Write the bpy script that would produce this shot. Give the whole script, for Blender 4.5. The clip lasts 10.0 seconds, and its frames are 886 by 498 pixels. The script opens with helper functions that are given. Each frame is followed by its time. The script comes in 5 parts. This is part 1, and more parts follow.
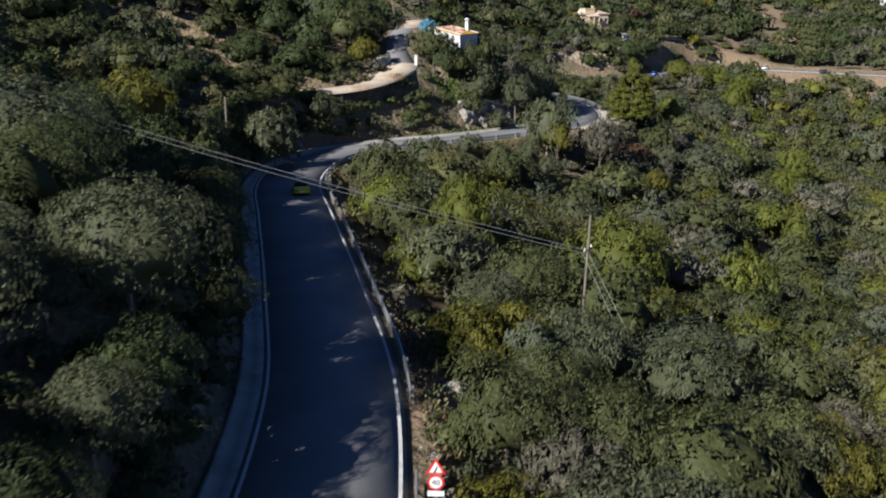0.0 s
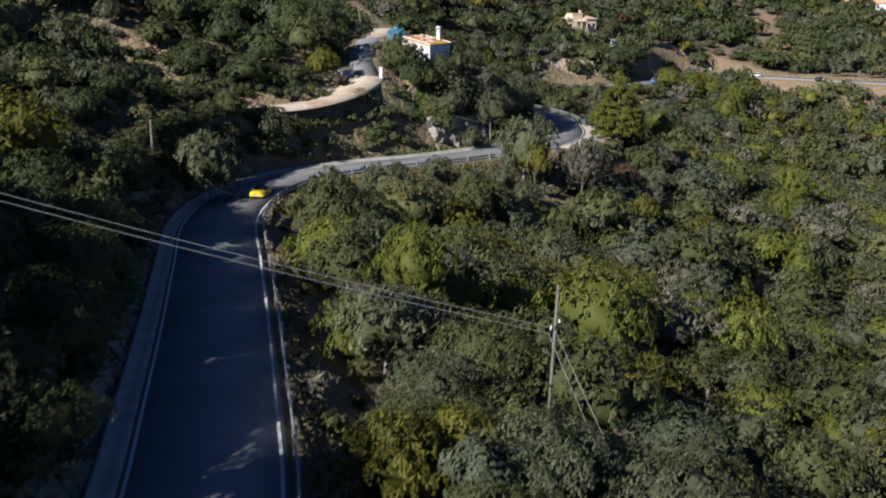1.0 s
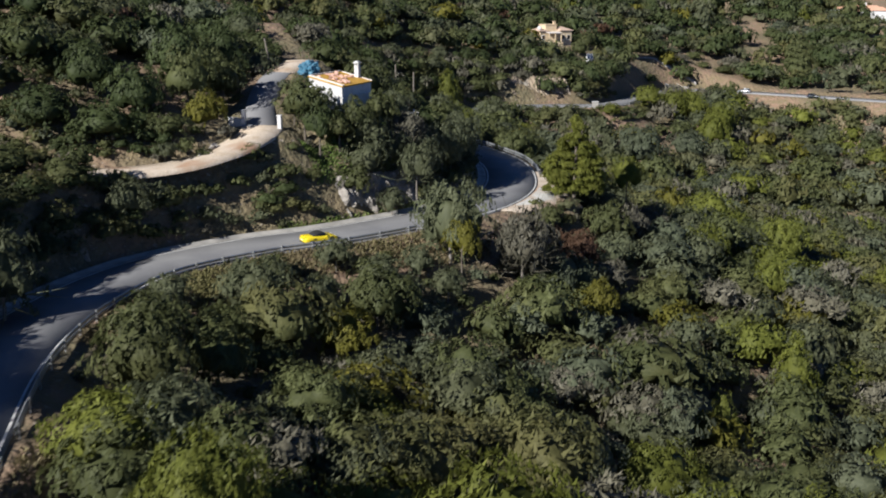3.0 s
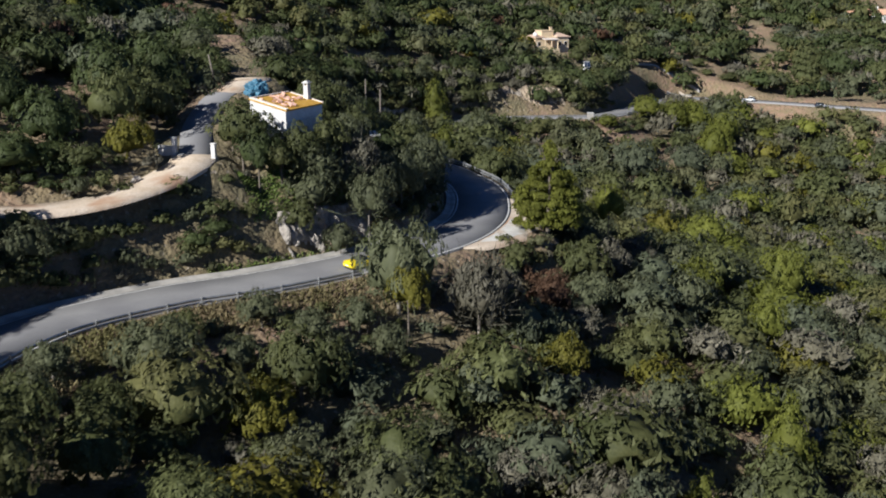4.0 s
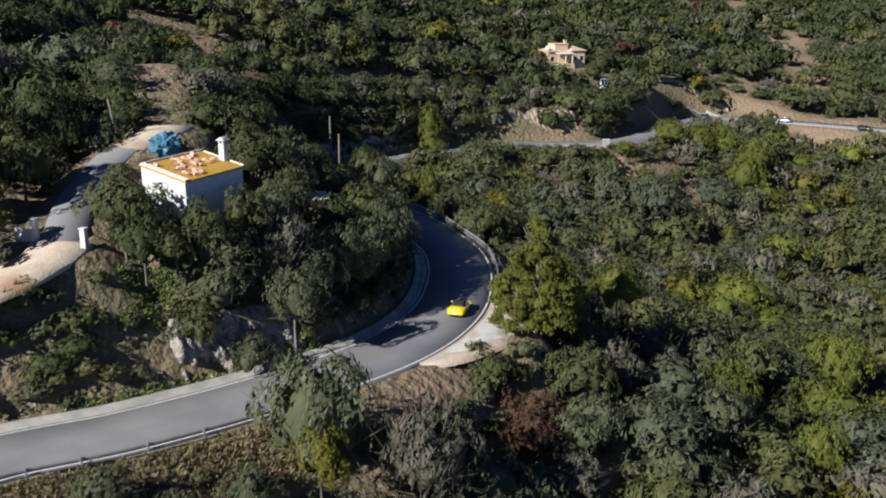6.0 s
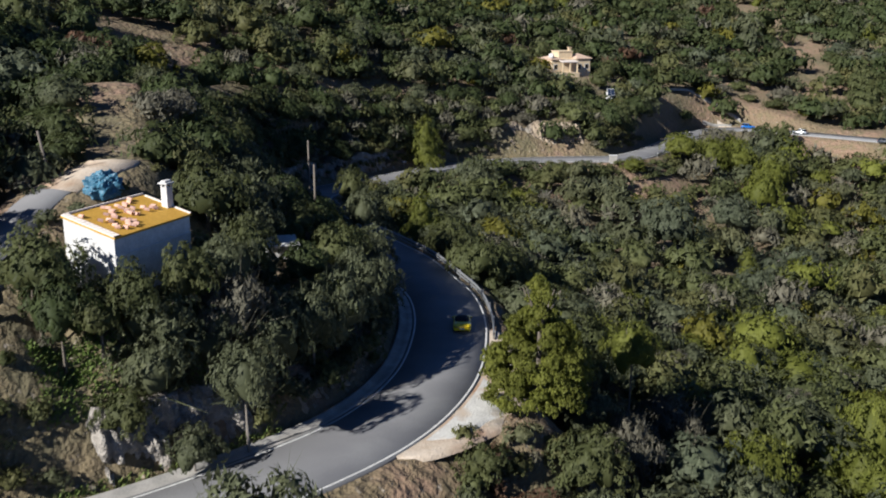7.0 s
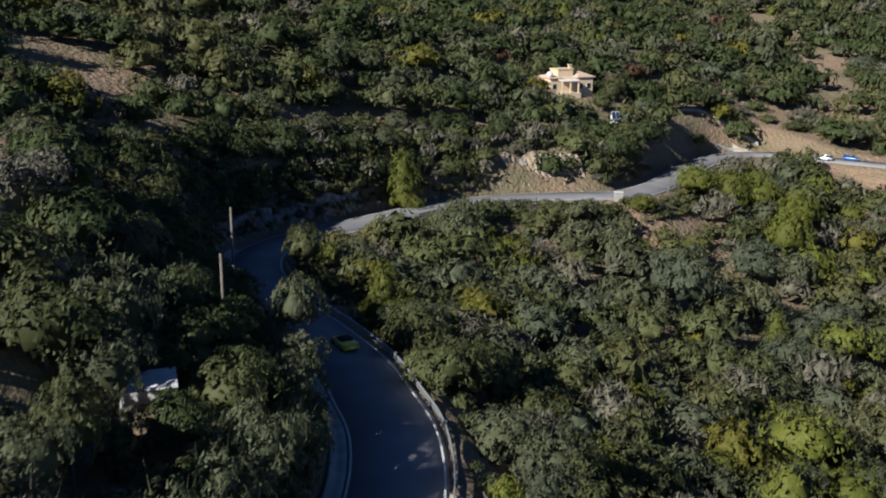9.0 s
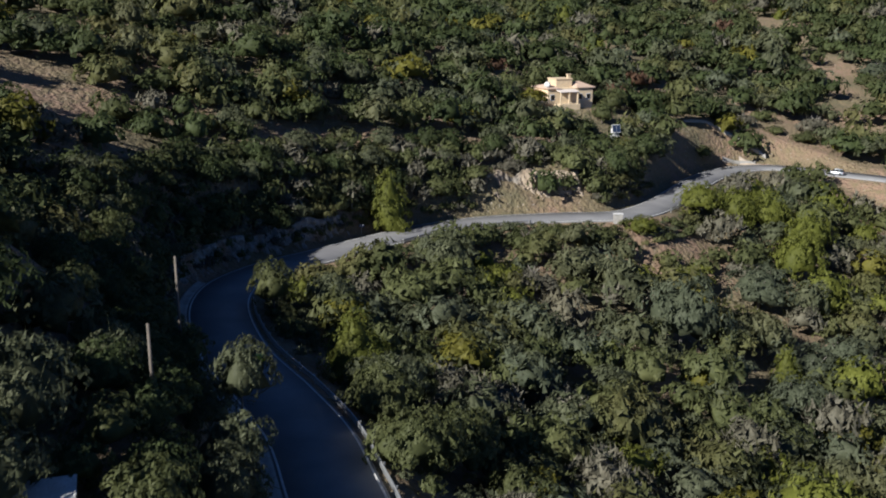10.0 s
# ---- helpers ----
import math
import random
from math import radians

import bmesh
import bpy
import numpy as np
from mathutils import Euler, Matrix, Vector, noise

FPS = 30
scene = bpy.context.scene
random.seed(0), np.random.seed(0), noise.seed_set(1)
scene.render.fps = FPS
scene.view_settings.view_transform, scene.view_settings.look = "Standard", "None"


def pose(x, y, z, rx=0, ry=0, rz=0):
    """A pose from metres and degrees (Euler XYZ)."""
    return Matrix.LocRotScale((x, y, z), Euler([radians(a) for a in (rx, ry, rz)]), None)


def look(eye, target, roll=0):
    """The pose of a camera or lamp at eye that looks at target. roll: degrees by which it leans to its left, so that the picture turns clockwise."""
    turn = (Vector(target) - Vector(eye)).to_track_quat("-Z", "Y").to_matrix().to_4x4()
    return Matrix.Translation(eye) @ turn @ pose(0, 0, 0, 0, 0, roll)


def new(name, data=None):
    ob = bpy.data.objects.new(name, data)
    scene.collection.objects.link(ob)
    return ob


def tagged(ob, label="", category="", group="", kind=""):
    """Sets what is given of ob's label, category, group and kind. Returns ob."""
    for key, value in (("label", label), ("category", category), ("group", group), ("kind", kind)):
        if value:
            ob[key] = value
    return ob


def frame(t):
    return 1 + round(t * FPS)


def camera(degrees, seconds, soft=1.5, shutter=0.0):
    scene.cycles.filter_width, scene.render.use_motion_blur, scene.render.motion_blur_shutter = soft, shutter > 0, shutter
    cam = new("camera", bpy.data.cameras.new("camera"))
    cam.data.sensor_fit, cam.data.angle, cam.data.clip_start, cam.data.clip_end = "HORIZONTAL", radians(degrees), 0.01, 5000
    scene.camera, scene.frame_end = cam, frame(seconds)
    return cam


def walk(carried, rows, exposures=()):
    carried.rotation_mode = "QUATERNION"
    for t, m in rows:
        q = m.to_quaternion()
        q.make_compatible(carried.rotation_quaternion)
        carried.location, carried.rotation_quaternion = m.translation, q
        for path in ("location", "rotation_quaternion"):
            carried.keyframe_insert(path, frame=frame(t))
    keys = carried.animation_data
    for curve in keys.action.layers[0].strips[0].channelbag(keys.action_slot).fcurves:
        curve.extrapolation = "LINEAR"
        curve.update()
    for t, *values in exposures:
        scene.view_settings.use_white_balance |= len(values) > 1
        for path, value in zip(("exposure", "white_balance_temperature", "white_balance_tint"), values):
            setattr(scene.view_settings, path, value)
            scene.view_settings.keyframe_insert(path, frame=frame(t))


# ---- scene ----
cam = camera(50.2, 10.0, soft=1.9, shutter=0.3)
METRES, EYE, TILT, LEAN, TURN = 150.0, 21.75, -15.0, 0.0, 0.0
ROWS = [
    (0.0, 0.0, 0.0, 0.0, 0.0, 0.0, 0.0),
    (0.5, 0.0111, 0.0476, 0.0137, -0.39, 0.09, 0.07),
    (1.0, 0.0247, 0.0977, 0.0303, -0.52, 0.14, 0.02),
    (1.5, 0.0383, 0.1432, 0.0506, -0.6, 0.02, 0.01),
    (2.0, 0.0534, 0.1921, 0.0717, -0.84, 0.0, 0.06),
    (2.5, 0.0705, 0.2352, 0.0903, -1.01, -0.03, 0.16),
    (3.0, 0.0924, 0.2806, 0.1086, -1.06, -0.01, 0.16),
    (4.5, 0.1563, 0.4101, 0.1587, 0.16, 0.02, -0.12),
    (5.0, 0.1693, 0.4575, 0.1769, 0.65, 0.01, -0.32),
    (5.5, 0.177, 0.5022, 0.1939, 0.86, 0.01, -0.36),
    (7.0, 0.1909, 0.6459, 0.2465, 1.15, 0.01, -0.57),
    (7.5, 0.1944, 0.6902, 0.2625, 1.18, 0.03, -0.58),
    (8.0, 0.1999, 0.7372, 0.2793, 1.22, 0.09, -0.61),
    (8.5, 0.2073, 0.7799, 0.295, 1.27, 0.11, -0.57),
    (9.0, 0.217, 0.8251, 0.3117, 1.38, 0.14, -0.62),
    (9.5, 0.2264, 0.8649, 0.3276, 1.5, 0.15, -0.69),
    (10.0, 0.2351, 0.8989, 0.347, 1.65, -0.01, -0.74),
]
walk(cam, [(t, pose(0, 0, EYE, TILT, LEAN, TURN) @ pose(METRES * x, METRES * y, METRES * z, 90 + pitch, roll, yaw)) for t, x, y, z, yaw, pitch, roll in ROWS],
     exposures=((0.0, 0.96, 5200, 8), (10.0, 0.96, 5200, 8)))

# ---- world and sun: low afternoon sun from behind the left shoulder ----
SUN_AZ = Vector((-0.73, -0.68, 0.0)).normalized()
SUN_ELEV = 30.5
world = bpy.data.worlds.new("sky")
scene.world = world
world.use_nodes = True
wn = world.node_tree
sky = wn.nodes.new("ShaderNodeTexSky")
sky.sky_type = "NISHITA"
sky.sun_disc = False
sky.sun_elevation = radians(SUN_ELEV)
sky.sun_rotation = math.atan2(SUN_AZ.x, SUN_AZ.y)
sky.altitude, sky.air_density, sky.dust_density, sky.ozone_density = 1500.0, 0.36, 0.0, 4.0
wn.nodes["Background"].inputs["Strength"].default_value = 0.05
wn.links.new(sky.outputs["Color"], wn.nodes["Background"].inputs["Color"])
sun_data = bpy.data.lights.new("sun", "SUN")
sun_data.energy, sun_data.angle, sun_data.color = 4.8, radians(0.6), (1.0, 0.83, 0.62)
sun = new("sun", sun_data)
sun_dir = SUN_AZ * math.cos(radians(SUN_ELEV)) + Vector((0, 0, math.sin(radians(SUN_ELEV))))
sun.matrix_world = look(sun_dir * 300, (0, 0, 0))

# ---- materials ----
def nodes(name, rough=0.8, metal=0.0):
    m = bpy.data.materials.new(name)
    m.use_nodes = True
    nt = m.node_tree
    b = nt.nodes["Principled BSDF"]
    b.inputs["Roughness"].default_value, b.inputs["Metallic"].default_value = rough, metal
    return m, nt, b


def noise_fac(nt, scale, detail=4.0, low=0.35, high=0.65, distort=0.0, coords="Object", squash=None):
    tc = nt.nodes.new("ShaderNodeTexCoord")
    tex = nt.nodes.new("ShaderNodeTexNoise")
    tex.inputs["Scale"].default_value, tex.inputs["Detail"].default_value, tex.inputs["Distortion"].default_value = scale, detail, distort
    src = tc.outputs[coords]
    if squash:
        mp = nt.nodes.new("ShaderNodeMapping")
        mp.inputs["Scale"].default_value = squash
        nt.links.new(src, mp.inputs["Vector"])
        src = mp.outputs["Vector"]
    nt.links.new(src, tex.inputs["Vector"])
    ramp = nt.nodes.new("ShaderNodeMapRange")
    ramp.inputs["From Min"].default_value, ramp.inputs["From Max"].default_value = low, high
    nt.links.new(tex.outputs["Fac"], ramp.inputs["Value"])
    return ramp.outputs["Result"]


def mix(nt, fac, a, b, how="MIX"):
    n = nt.nodes.new("ShaderNodeMix")
    n.data_type, n.blend_type = "RGBA", how
    for sock, v in ((n.inputs["Factor"], fac), (n.inputs["A"], a), (n.inputs["B"], b)):
        if isinstance(v, bpy.types.NodeSocket):
            nt.links.new(v, sock)
        elif isinstance(v, (int, float)):
            sock.default_value = v
        else:
            sock.default_value = (*v, 1.0)
    return n.outputs["Result"]


def relief(nt, b, height, strength, distance):
    n = nt.nodes.new("ShaderNodeBump")
    n.inputs["Strength"].default_value, n.inputs["Distance"].default_value = strength, distance
    nt.links.new(height, n.inputs["Height"])
    nt.links.new(n.outputs["Normal"], b.inputs["Normal"])


def worn(name, a, b_col, scale, rough=0.8, metal=0.0, fine=None, bump=0.3, dist=0.02, third=None):
    """A surface of two colours at one scale with finer grain at another."""
    m, nt, b = nodes(name, rough, metal)
    col = mix(nt, noise_fac(nt, scale), a, b_col)
    grain = noise_fac(nt, fine or scale * 9, 3.0, 0.3, 0.7)
    col = mix(nt, 0.35, col, mix(nt, grain, (0.35, 0.35, 0.35), (1.0, 1.0, 1.0)), "MULTIPLY")
    if third:
        col = mix(nt, noise_fac(nt, scale * 0.31, 3.0, 0.55, 0.68), col, third)
    nt.links.new(col, b.inputs["Base Color"])
    relief(nt, b, grain, bump, dist)
    return m


def foliage(name, dark, light, warm, through_light=0.42):
    """Leaves: tone varies from tree to tree, from clump to clump and from leaf to leaf."""
    m, nt, b = nodes(name, 0.62)
    at = nt.nodes.new("ShaderNodeAttribute")
    at.attribute_name = "tone"
    geo = nt.nodes.new("ShaderNodeNewGeometry")
    info = nt.nodes.new("ShaderNodeObjectInfo")
    col = mix(nt, at.outputs["Fac"], dark, light)
    col = mix(nt, noise_fac(nt, 0.05, 2.0, 0.45, 0.7), col, warm)
    leaf = nt.nodes.new("ShaderNodeMapRange")
    leaf.inputs["To Min"].default_value, leaf.inputs["To Max"].default_value = 0.84, 1.16
    nt.links.new(geo.outputs["Random Per Island"], leaf.inputs["Value"])
    tree = nt.nodes.new("ShaderNodeMapRange")
    tree.inputs["To Min"].default_value, tree.inputs["To Max"].default_value = 0.82, 1.14
    nt.links.new(info.outputs["Random"], tree.inputs["Value"])
    col = mix(nt, 1.0, col, leaf.outputs["Result"], "MULTIPLY")
    col = mix(nt, 1.0, col, tree.outputs["Result"], "MULTIPLY")
    clumps = noise_fac(nt, 2.6, 4.0, 0.3, 0.7)
    col = mix(nt, 0.6, col, mix(nt, clumps, (0.62, 0.66, 0.62), (1.25, 1.22, 1.18)), "MULTIPLY")
    nt.links.new(col, b.inputs["Base Color"])
    relief(nt, b, clumps, 0.3, 0.12)
    b.inputs["Specular IOR Level"].default_value = 0.2
    tr = nt.nodes.new("ShaderNodeBsdfTranslucent")
    nt.links.new(col, tr.inputs["Color"])
    ms = nt.nodes.new("ShaderNodeMixShader")
    ms.inputs["Fac"].default_value = through_light
    out = nt.nodes["Material Output"]
    nt.links.new(b.outputs["BSDF"], ms.inputs[1])
    nt.links.new(tr.outputs["BSDF"], ms.inputs[2])
    nt.links.new(ms.outputs["Shader"], out.inputs["Surface"])
    return m


def plain(name, colour, rough=0.5, metal=0.0, glow=0.0):
    m, nt, b = nodes(name, rough, metal)
    b.inputs["Base Color"].default_value = (*colour, 1)
    if glow:
        b.inputs["Emission Color"].default_value = (*colour, 1)
        b.inputs["Emission Strength"].default_value = glow
    return m


ASPHALT = worn("asphalt", (0.20, 0.20, 0.21), (0.255, 0.255, 0.26), 0.22, 0.9, fine=14, bump=0.25, dist=0.01, third=(0.165, 0.165, 0.175))
CONCRETE = worn("concrete", (0.30, 0.29, 0.27), (0.42, 0.40, 0.37), 0.7, 0.85, fine=8, third=(0.22, 0.21, 0.19))
LINE_PAINT = worn("road_paint", (0.72, 0.72, 0.70), (0.55, 0.55, 0.54), 1.7, 0.6, fine=12, bump=0.1)
GRAVEL = worn("gravel", (0.48, 0.39, 0.29), (0.58, 0.50, 0.41), 0.5, 0.95, fine=5, bump=0.6, dist=0.05, third=(0.34, 0.22, 0.14))
PALE_GRAVEL = worn("pale_chippings", (0.50, 0.49, 0.47), (0.62, 0.61, 0.58), 0.8, 0.95, fine=6, bump=0.6, dist=0.04, third=(0.42, 0.33, 0.24))
ROCK = worn("limestone", (0.25, 0.225, 0.20), (0.42, 0.39, 0.35), 0.55, 0.9, fine=3.5, bump=0.9, dist=0.2, third=(0.30, 0.20, 0.13))
OCHRE_ROCK = worn("ochre_rock", (0.30, 0.24, 0.17), (0.40, 0.33, 0.25), 0.4, 0.9, fine=3, bump=0.9, dist=0.25, third=(0.22, 0.2, 0.17))
WHITEWASH = worn("whitewash", (0.68, 0.68, 0.68), (0.56, 0.55, 0.54), 0.9, 0.8, fine=7, bump=0.15)
CREAM = worn("cream_render", (0.66, 0.54, 0.36), (0.60, 0.48, 0.32), 0.8, 0.85, fine=6, bump=0.1)
ROOF_TILE = worn("clay_tile", (0.58, 0.32, 0.20), (0.66, 0.42, 0.30), 2.0, 0.8, fine=9)
PALE_TILE = worn("limewashed_tile", (0.66, 0.58, 0.52), (0.74, 0.68, 0.62), 2.0, 0.8, fine=9)
OCHRE_ROOF = worn("ochre_roof_foam", (0.52, 0.295, 0.028), (0.58, 0.34, 0.04), 1.1, 0.85, fine=6, bump=0.4, dist=0.03, third=(0.44, 0.245, 0.025))
STEEL = worn("galvanised_steel", (0.42, 0.43, 0.44), (0.52, 0.53, 0.54), 1.5, 0.45, 0.7, fine=11, bump=0.05)
WEATHERED = worn("weathered_wood", (0.11, 0.095, 0.078), (0.17, 0.15, 0.125), 1.3, 0.85, fine=14)
BARK = worn("bark", (0.11, 0.09, 0.07), (0.17, 0.15, 0.12), 2.2, 0.9, fine=12, bump=0.8, dist=0.04)
GREY_BARK = worn("grey_bark", (0.17, 0.15, 0.13), (0.26, 0.24, 0.21), 2.2, 0.9, fine=12, bump=0.6, dist=0.03)
TARP = worn("blue_tarpaulin", (0.04, 0.12, 0.20), (0.07, 0.19, 0.29), 1.5, 0.5, fine=5, bump=0.4, dist=0.08)
WIRE = plain("wire", (0.22, 0.22, 0.23), 0.6, 0.0)
BLACK = plain("black_rubber", (0.015, 0.015, 0.015), 0.75)
DARK_GLASS = plain("dark_glass", (0.01, 0.012, 0.015), 0.05)
SIGN_RED = plain("sign_red", (0.55, 0.02, 0.02), 0.4)
SIGN_WHITE = plain("sign_white", (0.78, 0.78, 0.78), 0.4)
SIGN_BLACK = plain("sign_black", (0.02, 0.02, 0.02), 0.4)

LEAF_OAK = foliage("oak_leaves", (0.062, 0.073, 0.029), (0.136, 0.150, 0.060), (0.147, 0.139, 0.056))
LEAF_HOLM = foliage("holm_oak_leaves", (0.042, 0.058, 0.022), (0.088, 0.110, 0.042), (0.080, 0.092, 0.036))
LEAF_OLIVE = foliage("olive_leaves", (0.083, 0.094, 0.052), (0.150, 0.164, 0.094), (0.146, 0.149, 0.076))
LEAF_PINE = foliage("pine_needles", (0.102, 0.116, 0.021), (0.180, 0.196, 0.036), (0.142, 0.150, 0.029))
# pine needles lightened in colour to offset the roadside pine's self-shadow
LEAF_PINE_LIFTED = foliage("lightened_pine_needles", (0.113, 0.126, 0.022), (0.202, 0.214, 0.038), (0.158, 0.164, 0.031))
LEAF_GREY = foliage("dry_twigs", (0.080, 0.076, 0.056), (0.130, 0.122, 0.094), (0.118, 0.110, 0.076), 0.15)
LEAF_YELLOW = foliage("yellow_leaves", (0.105, 0.104, 0.018), (0.195, 0.182, 0.030), (0.150, 0.140, 0.026))
LEAF_BLUE = foliage("carob_leaves", (0.068, 0.081, 0.050), (0.122, 0.137, 0.088), (0.113, 0.122, 0.074))
LEAF_BROWN = foliage("russet_leaves", (0.094, 0.055, 0.034), (0.155, 0.094, 0.062), (0.122, 0.080, 0.056))


def soil():
    m, nt, b = nodes("hillside_soil", 0.95)
    col = mix(nt, noise_fac(nt, 0.06, 5.0, 0.42, 0.6), (0.23, 0.155, 0.105), (0.120, 0.105, 0.058))
    col = mix(nt, noise_fac(nt, 0.5, 5.0, 0.4, 0.65), col, (0.17, 0.135, 0.075))
    stones = noise_fac(nt, 1.6, 6.0, 0.62, 0.72)
    col = mix(nt, stones, col, (0.30, 0.26, 0.21))
    nt.links.new(col, b.inputs["Base Color"])
    relief(nt, b, noise_fac(nt, 1.1, 6.0), 0.9, 0.3)
    return m


SOIL = soil()

# ---- mesh helpers ----
def mesh_from(name, verts, faces, mats, smooth=False, tone=None, mat_index=None):
    """One mesh from arrays; faces: an (n, k) array with one k for all."""
    verts, faces = np.asarray(verts, np.float32), np.asarray(faces, np.int32)
    me = bpy.data.meshes.new(name)
    n, k = faces.shape
    me.vertices.add(len(verts))
    me.vertices.foreach_set("co", verts.ravel())
    me.loops.add(n * k)
    me.loops.foreach_set("vertex_index", faces.ravel())
    me.polygons.add(n)
    me.polygons.foreach_set("loop_start", np.arange(0, n * k, k, dtype=np.int32))
    for mt in mats:
        me.materials.append(mt)
    if mat_index is not None:
        me.polygons.foreach_set("material_index", np.asarray(mat_index, np.int32))
    if tone is not None:
        me.attributes.new("tone", "FLOAT", "POINT").data.foreach_set("value", np.asarray(tone, np.float32))
    me.update(calc_edges=True)
    if smooth:
        me.polygons.foreach_set("use_smooth", np.ones(n, dtype=bool))
    return me


def part(name, bm, material, parent=None, label="", smooth=False):
    me = bpy.data.meshes.new(name)
    bm.to_mesh(me)
    bm.free()
    me.materials.append(material)
    if smooth:
        me.polygons.foreach_set("use_smooth", np.ones(len(me.polygons), dtype=bool))
    ob = new(name, me)
    if parent:
        ob.parent = parent
    return tagged(ob, label)


def box(size, at=(0, 0, 0), bevel=0.0, turn=(0, 0, 0), bm=None):
    """A bevelled block; size and centre in metres."""
    bm = bm or bmesh.new()
    made = bmesh.ops.create_cube(bm, size=1.0, matrix=pose(*at, *turn) @ Matrix.Diagonal((*size, 1)))
    if bevel:
        edges = list({e for v in made["verts"] for e in v.link_edges})
        bmesh.ops.bevel(bm, geom=edges, offset=bevel, segments=2, affect="EDGES", profile=0.6)
    return bm


def rod(a, b, r0, r1=None, sides=8, bm=None):
    """A tapered round bar from a to b."""
    bm = bm or bmesh.new()
    a, b = Vector(a), Vector(b)
    m = Matrix.Translation((a + b) / 2) @ (b - a).to_track_quat("Z", "Y").to_matrix().to_4x4()
    bmesh.ops.create_cone(bm, cap_ends=True, segments=sides, radius1=r0, radius2=r0 if r1 is None else r1, depth=(b - a).length, matrix=m)
    return bm


def thing(name, at, label, category, group="", turn=0.0):
    e = new(name)
    e.empty_display_size = 0.3
    e.matrix_world = pose(*at, 0, 0, turn)
    return tagged(e, label, category, group)


# ---- the road's line ----
ROAD = [(-5.2, -32.1), (-5.2, 0.0), (-5.4, 21.4), (-5.6, 38.0), (-6.2, 48.2), (-7.2, 55.7), (-9.2, 65.9), (-11.9, 79.3), (-15.3, 95.4), (-18.4, 110.9), (-18.4, 125.4), (-14.6, 138.8), (-5.9, 147.9), (2.6, 153.0), (12.2, 160.7), (21.4, 170.7), (26.1, 181.6), (27.5, 193.9), (26.7, 204.1), (24.2, 212.1), (21.0, 220.7), (16.3, 229.3), (9.4, 241.3), (3.4, 257.1), (1.5, 268.4), (2.6, 276.4), (6.0, 284.5), (11.4, 292.0), (18.8, 302.1), (27.3, 312.3), (38.6, 320.4), (52.5, 325.2), (65.9, 329.5), (75.0, 341.0), (83.5, 358.0), (94.0, 380.0), (105.0, 393.5), (116.0, 398.0), (128.0, 391.5), (141.0, 382.5), (165.0, 364.0), (200.0, 335.0), (240.0, 300.0)]


def spline(points, step=1.0):
    """A Catmull-Rom curve through the points, at even steps."""
    p = np.array([points[0], *points, points[-1]], float)
    out = []
    for i in range(1, len(p) - 2):
        u = np.linspace(0, 1, 24, endpoint=False)[:, None]
        a, b, c, d = p[i - 1], p[i], p[i + 1], p[i + 2]
        out.append(0.5 * (2 * b + (c - a) * u + (2 * a - 5 * b + 4 * c - d) * u ** 2 + (3 * b - a - 3 * c + d) * u ** 3))
    q = np.vstack([*out, p[-2:-1]])
    s = np.r_[0, np.cumsum(np.hypot(*np.diff(q, axis=0)[:, :2].T))]
    t = np.arange(0, s[-1], step)
    return np.stack([np.interp(t, s, q[:, k]) for k in range(q.shape[1])], 1)


CENTRE = spline(ROAD)
TANGENT = np.gradient(CENTRE, axis=0)
TANGENT /= np.hypot(*TANGENT.T)[:, None]
RIGHT = np.stack([TANGENT[:, 1], -TANGENT[:, 0]], 1)
STATION = np.arange(len(CENTRE), dtype=float)
# the road's height along its stations: nearly level, then falling gently
ROAD_Z = np.interp(STATION, [150, 175, 240, 262, 290, 318, 345, 375, 410, 440, 480, 640], [0, -0.7, -0.85, -0.55, -0.9, -2.2, -3.7, -4.4, -4.8, -5.8, -7.0, -7.5])
ROAD_Z = np.convolve(np.pad(ROAD_Z, 8, mode="edge"), np.ones(17) / 17, "valid")
HALF, VERGE = 4.0, 5.4


def on_road(s, off=0.0, up=0.0):
    """A point off metres to the right of the road's line at station s."""
    s = np.asarray(s, float)
    out = [np.interp(s, STATION, CENTRE[:, k]) + off * np.interp(s, STATION, RIGHT[:, k]) for k in (0, 1)]
    return np.stack([*out, np.interp(s, STATION, ROAD_Z) + up], -1)


def station_at(x, y):
    return float(np.argmin(np.hypot(CENTRE[:, 0] - x, CENTRE[:, 1] - y)))


S_OCHRE, S_ROCK = station_at(54, 326), station_at(8.5, 158)
DRIVE = spline([(-52, 146, 8.4), (-36, 148.5, 7.4), (-24, 151, 7.0), (-16, 153.8, 7.2), (-10.6, 158, 8.2), (-7.6, 163, 9.4), (-7, 166.2, 10.2), (-8.4, 174, 12.4), (-7.8, 182, 15.0), (-5.8, 188, 16.4), (-5, 193, 16.8), (-9, 204, 18), (-16, 222, 22)])


def to_line(x, y, line, z):
    """Distance from points to a line, the line's height at the nearest place, and the index of that place."""
    best, at = np.full(x.shape, 1e9), np.zeros(x.shape, int)
    for i in range(0, len(line), 2):
        d = (x - line[i, 0]) ** 2 + (y - line[i, 1]) ** 2
        near = d < best
        best[near], at[near] = d[near], i
    return np.sqrt(best), z[at], at


